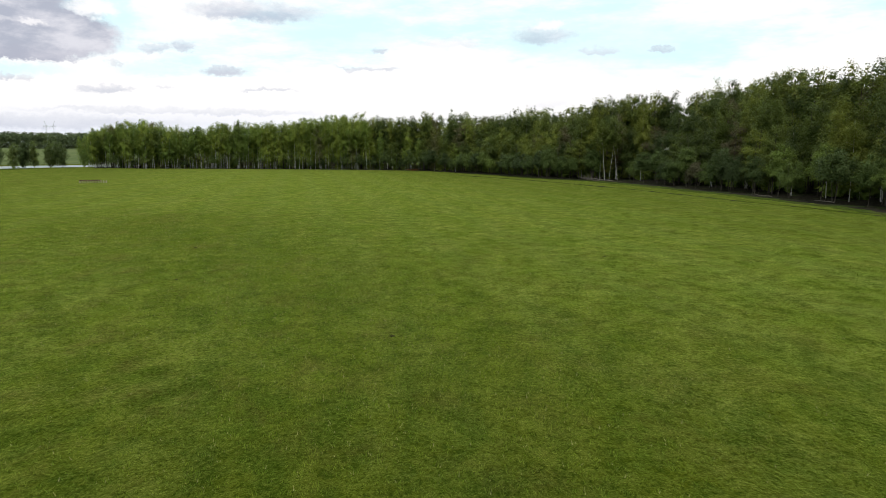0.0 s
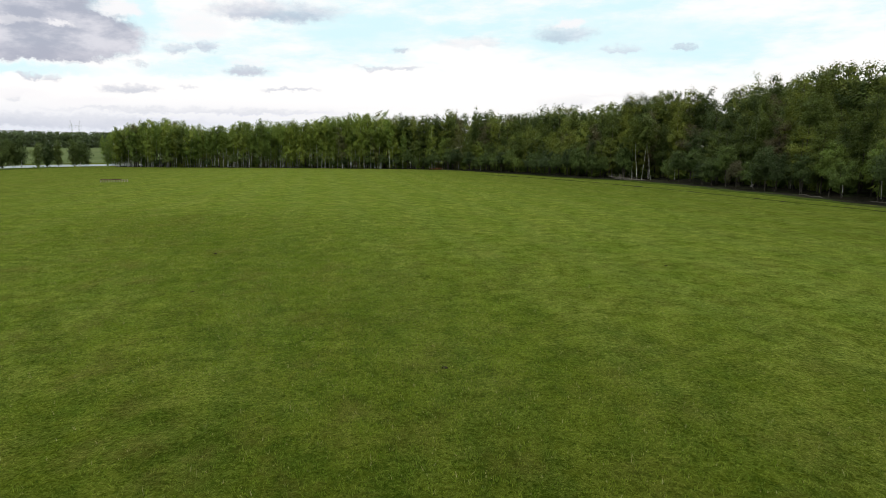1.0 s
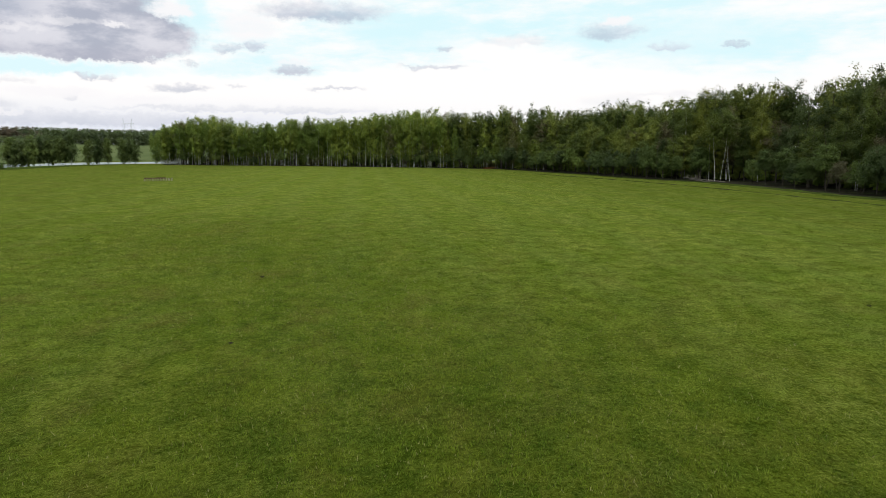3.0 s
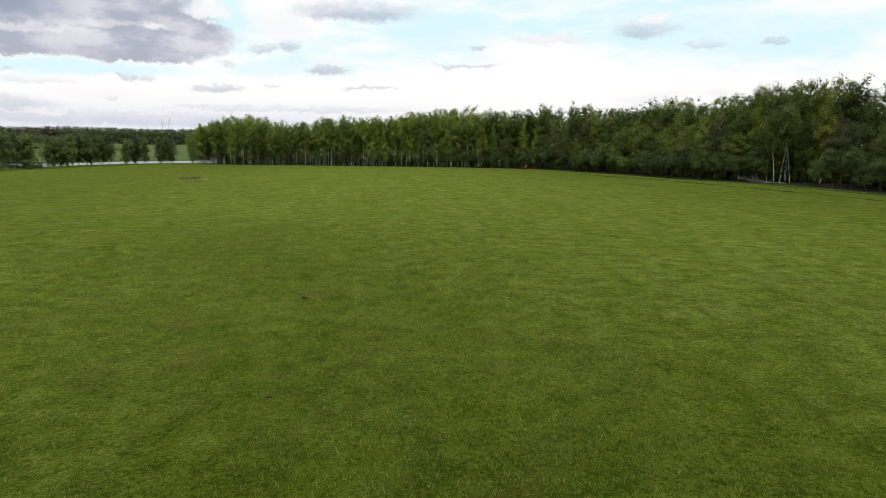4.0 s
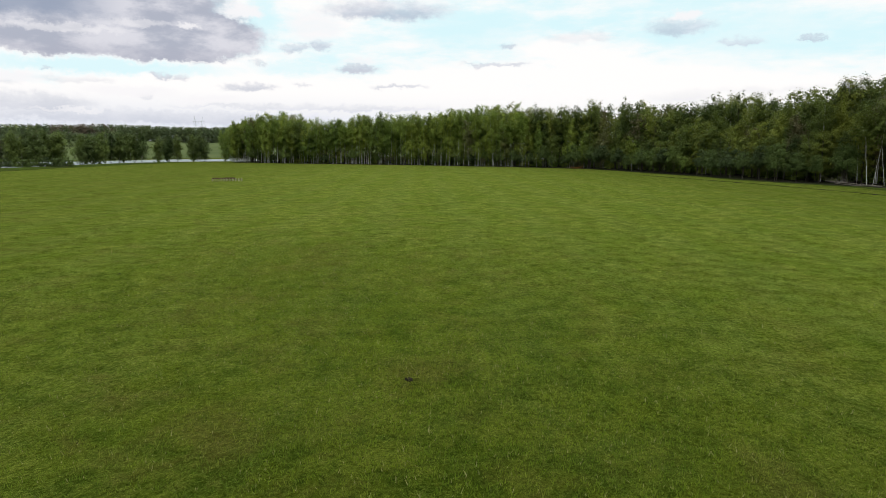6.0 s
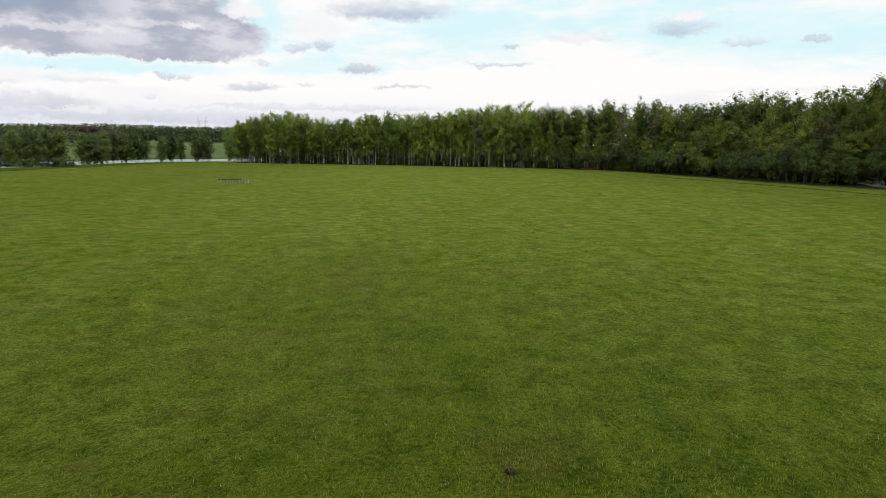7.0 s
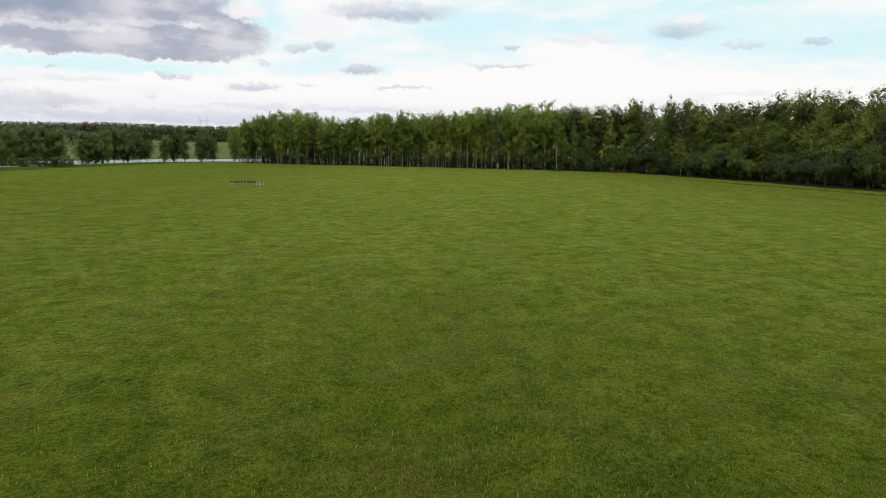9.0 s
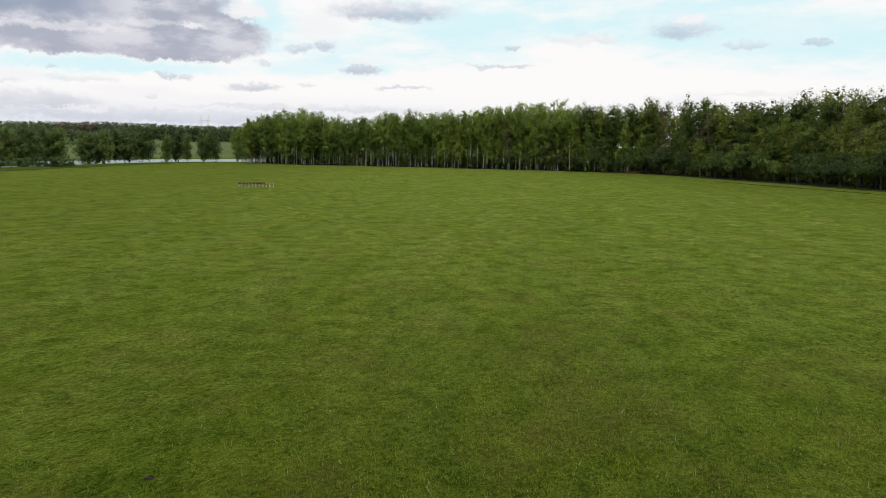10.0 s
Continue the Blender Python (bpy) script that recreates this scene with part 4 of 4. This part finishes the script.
# ---- small things in the field
def tufts():
    """Blades of grass in tufts, thick along the middle of the field and thinning out to the sides."""
    rng = np.random.default_rng(51)
    a, b, n = np.array([2.0, 24.0]), np.array([-52.0, 112.0]), 60000
    along = np.where(rng.uniform(size=n) < 0.75, rng.uniform(0.0, 0.78, n), rng.triangular(0.0, 0.5, 1.0, n))[:, None]
    spot = a + (b - a) * along + rng.normal(0, 15.0, (n, 2)) * rng.uniform(0.3, 1.5, (n, 1))
    k = 5
    root = np.repeat(spot, k, 0) + rng.normal(0, 0.05, (n * k, 2))
    z = ground_z(root[:, 0], root[:, 1])
    tall = np.repeat(rng.uniform(0.05, 0.10, n) * rng.choice([1, 1, 1.4, 2.1], n), k) * rng.uniform(0.7, 1.2, n * k)
    ang = rng.uniform(0, 2 * np.pi, n * k)
    wide = rng.uniform(0.007, 0.016, n * k)
    lean = rng.normal(0, 0.38, (n * k, 2)) * tall[:, None]
    foot = np.column_stack([root, z + 0.02])
    across = np.column_stack([np.cos(ang) * wide, np.sin(ang) * wide, 0 * z])
    tip = foot + np.column_stack([lean, tall])
    v = np.stack([foot - across, foot + across, tip], 1).reshape(-1, 3)
    ob = new("grass", mesh_of("grass", v, np.arange(len(v)).reshape(-1, 3), BLADES))
    tagged(ob, "short tufted meadow grass with some dry yellow blades", "grass", kind="stuff")


tufts()


# ---- the wood's margin
def furrow():
    """A ploughed furrow with a low ridge of turned earth along the margin of the field."""
    line = np.array([(67.0, 40.0), (65.0, 75.0), (62.0, 97.5), (58.0, 111.0), (53.5, 122.0), (50.0, 134.0), (40.2, 174.0), (26.0, 216.0), (12.5, 246.0), (2.0, 268.0)])
    d = np.concatenate([[0], np.cumsum(np.hypot(*np.diff(line, axis=0).T))])
    t = np.arange(0, d[-1], 0.8)
    mid = np.column_stack([np.interp(t, d, line[:, 0]), np.interp(t, d, line[:, 1])])
    rng = np.random.default_rng(61)
    way = np.gradient(mid, axis=0)
    way /= np.linalg.norm(way, axis=1, keepdims=True)
    side = np.column_stack([way[:, 1], -way[:, 0]])
    rows = []
    for off, high in ((-0.26, -0.03), (-0.14, 0.03), (0.0, 0.04), (0.10, 0.10), (0.20, 0.08), (0.32, -0.03)):
        q = mid + side * (off + rng.normal(0, 0.05, (len(t), 1)))
        rows.append(np.column_stack([q, ground_z(q[:, 0], q[:, 1]) + high + rng.normal(0, 0.025, len(t)) * (high > 0)]))
    n = len(t)
    f = [[i + j * n, i + 1 + j * n, i + 1 + (j + 1) * n, i + (j + 1) * n] for j in range(5) for i in range(n - 1)]
    ob = new("furrow", mesh_of("furrow", np.concatenate(rows), f, SOIL, flat=False))
    tagged(ob, "dark ploughed furrow along the margin of the meadow", "furrow", kind="structure")


def log(name, a, b, r, mat, label, branches=0, seed=0):
    """A fallen trunk, a little crooked, with broken branches."""
    rng = np.random.default_rng(seed)
    a, b = np.array(a, float), np.array(b, float)
    t = np.linspace(0, 1, 7)[:, None]
    line = a + (b - a) * t + rng.normal(0, 0.06, (7, 3))
    ob = empty(name, Matrix.Translation(a))
    v, f = tube(line - a, r * (1 - 0.55 * t[:, 0]), 7)
    part("stem", mesh_of("stem", v, f, mat, flat=False), ob)
    for k in range(branches):
        h = rng.uniform(0.35, 0.95)
        root = a + (b - a) * h - a
        tip = root + rng.normal(0, 1.3, 3) * [1, 1, 0.6] + [0, 0, 0.9]
        v, f = tube([root, (root + tip) / 2 + rng.normal(0, 0.1, 3), tip], [r * 0.35, r * 0.22, r * 0.08], 5)
        part("branch", mesh_of("branch", v, f, mat, flat=False), ob)
    return tagged(ob, label, "log")


furrow()
zl = lambda x, y, up: (x, y, float(ground_z(x, y)) + up)
log("fallen_log", zl(50.0, 207.5, 0.15), zl(42.0, 218.0, 0.9), 0.17, PALE_WOOD, "pale fallen trunk with bare broken branches at the wood's edge", 22, 3)
log("fallen_log", zl(47.0, 209.5, 0.12), zl(42.5, 213.0, 0.5), 0.11, PALE_WOOD, "thin pale fallen trunk lying in the grass", 10, 4)
log("fallen_log", zl(68.3, 121.5, 0.10), zl(66.9, 125.4, 0.25), 0.10, PALE_WOOD, "short pale log lying at the wood's edge", 1, 5)
log("fallen_log", zl(63.8, 134.5, 0.08), zl(61.6, 139.5, 0.35), 0.08, PALE_WOOD, "thin grey stick lying in front of the trees", 2, 6)


def brush_pile(x, y):
    rng = np.random.default_rng(71)
    ob = empty("brush_pile", Matrix.Translation(zl(x, y, 0)))
    for k in range(26):
        ang, reach = rng.uniform(0, 6.28), rng.uniform(1.0, 2.6)
        mid = np.array([rng.normal(0, 1.6), rng.normal(0, 0.6), rng.uniform(0.1, 0.7)])
        d = np.array([math.cos(ang) * reach, math.sin(ang) * reach * 0.5, rng.uniform(-0.2, 0.25)])
        v, f = tube([mid - d, mid + rng.normal(0, 0.08, 3), mid + d], [0.06, 0.05, 0.015], 5)
        part("stick", mesh_of("stick", v, f, RUST), ob)
    tagged(ob, "low heap of rust-brown cut branches beside the trees", "brush pile")


brush_pile(-14.0, 329.0)

# white birches standing free in a hollow of the edge
white_birch = [tree_thing("white_birch", tree_kit("birch", 140 + i, height=19, width=5.5, leaves=2600, size=0.30, base=0.50, limbs=9, sides=7, thick=0.55, boughs=24, slant=0.06),
                          BIRCH_BARK, WOOD_LEAF, "slender birch with a long bare white trunk", "tree", "white birches in the hollow") for i in range(3)]
for k, (x, y) in enumerate([(49.0, 212.5), (50.4, 213.0), (48.6, 217.0), (53.5, 214.5)]):
    plant(white_birch[k % 3], used, x, y, place_rng.uniform(0, 6.28), (1.0, place_rng.uniform(0.9, 1.1)))


# ---- a long feeding rack out in the field
def feeding_rack(a, b):
    """Low wooden trough on pale posts, the last stretch an open row of posts."""
    rng = np.random.default_rng(91)
    a, b = np.array(zl(*a, 0)), np.array(zl(*b, 0))
    long = float(np.linalg.norm(b - a))
    ob = empty("feeding_rack", Matrix.Translation(a) @ pose(0, 0, 0, 0, 0, math.degrees(math.atan2(b[1] - a[1], b[0] - a[0]))))

    def board(name, x0, x1, y, z, deep, high, mat):
        bm = bmesh.new()
        bmesh.ops.create_cube(bm, size=1.0)
        for v in bm.verts:
            v.co = Vector(((x0 + x1) / 2 + v.co.x * (x1 - x0), y + v.co.y * deep, z + v.co.z * high))
        bmesh.ops.bevel(bm, geom=bm.edges[:], offset=0.008, segments=1, affect="EDGES")
        me = bpy.data.meshes.new(name)
        bm.to_mesh(me)
        bm.free()
        me.materials.append(mat)
        return part(name, me, ob)

    full = long - 1.7
    for k, x in enumerate(np.linspace(0.08, long - 0.08, 11)):
        for y in (-0.55, 0.55):
            high = rng.uniform(0.60, 0.80)
            board("post", x - 0.06, x + 0.06, y + rng.normal(0, 0.03), high / 2 - 0.1, 0.12, high + 0.2, RACK_POST)
    for y in (-0.48, 0.48):
        board("side_board", 0.0, full * 0.52, y, 0.70, 0.04, 0.26, RACK_WOOD)
        board("side_board", full * 0.55, full, y, 0.74, 0.04, 0.30, RACK_WOOD)
    for k in range(5):
        board("bottom_board", 0.02, full, -0.36 + 0.18 * k, 0.58, 0.16, 0.03, RACK_WOOD)
    board("rail", full, long, -0.5, 0.52, 0.05, 0.08, RACK_WOOD)
    tagged(ob, "long low weathered brown feeding rack on pale posts in grass", "feeding rack")


RACK_WOOD = mat_bark("rack_boards", (0.045, 0.028, 0.018), (0.13, 0.080, 0.050))
RACK_POST = mat_bark("pale_posts", (0.24, 0.20, 0.14), (0.46, 0.40, 0.30))
feeding_rack((-101.6, 194.6), (-95.0, 196.6))


# ---- clods of earth thrown up by moles
def molehills():
    rng = np.random.default_rng(81)
    spots = [(-19.0, 48.6), (-23.05, 64.05), (-46.0, 79.9), (-2.6, 34.1), (14.0, 60.0)]
    for k, (x, y) in enumerate(spots):
        bm = bmesh.new()
        bmesh.ops.create_icosphere(bm, subdivisions=2, radius=1.0)
        wide, high = rng.uniform(0.10, 0.17), rng.uniform(0.07, 0.11)
        for v in bm.verts:
            d = v.co.normalized()
            lump = 1 + 0.3 * noise.noise(d * 2.3 + Vector((k * 7.1, 0, 0)))
            v.co = Vector((d.x * wide * lump, d.y * wide * lump, max(-0.02, d.z * high * lump)))
        me = bpy.data.meshes.new("molehill")
        bm.to_mesh(me)
        bm.free()
        me.materials.append(SOIL_BARE)
        ob = new("molehill", me)
        ob.matrix_basis = Matrix.Translation(zl(x, y, 0.01))
        tagged(ob, "small dark mound of bare crumbly earth in grass", "molehill", "molehills in the meadow")


molehills()


# ---- power line on the far hill
def pylon(x, y, turn):
    """A portal pylon: two lattice legs, a long crossbeam and hanging insulators."""
    ob = empty("pylon", Matrix.Translation(zl(x, y, 0)) @ pose(0, 0, 0, 0, 0, turn))

    def lattice(a, b, r, steps):
        a, b = np.array(a, float), np.array(b, float)
        bits, way = [], (b - a) / np.linalg.norm(b - a)
        u = np.cross(way, [0.3, 1.0, 0.2])
        u /= np.linalg.norm(u)
        w = np.cross(way, u)
        ring = [a * 0 + u * r * c + w * r * s for c, s in ((1, 1), (-1, 1), (-1, -1), (1, -1))]
        for k in range(4):
            bits.append(tube([a + ring[k], b + ring[k]], [0.09, 0.09], 4))
            for j in range(steps):
                p0, p1 = a + (b - a) * j / steps + ring[k], a + (b - a) * (j + 1) / steps + ring[(k + 1) % 4]
                bits.append(tube([p0, p1], [0.045, 0.045], 3))
        return joined(bits)

    for sx in (-1, 1):
        part("leg", mesh_of("leg", *lattice((sx * 8, 0, -1), (sx * 6, 0, 44), 0.8, 12), STEEL), ob)
        part("peak", mesh_of("peak", *lattice((sx * 6, 0, 44), (sx * 9, 0, 54), 0.5, 4), STEEL), ob)
    part("crossbeam", mesh_of("crossbeam", *lattice((-12, 0, 44), (12, 0, 44), 0.7, 10), STEEL), ob)
    for k in (-10.5, 0, 10.5):
        part("insulator", mesh_of("insulator", *tube([(k, 0, 43.2), (k, 0, 39.5)], [0.15, 0.15], 6), STEEL), ob)
    tagged(ob, "grey steel lattice pylon above the distant forest", "pylon")


pylon(-768.0, 1374.0, 20)
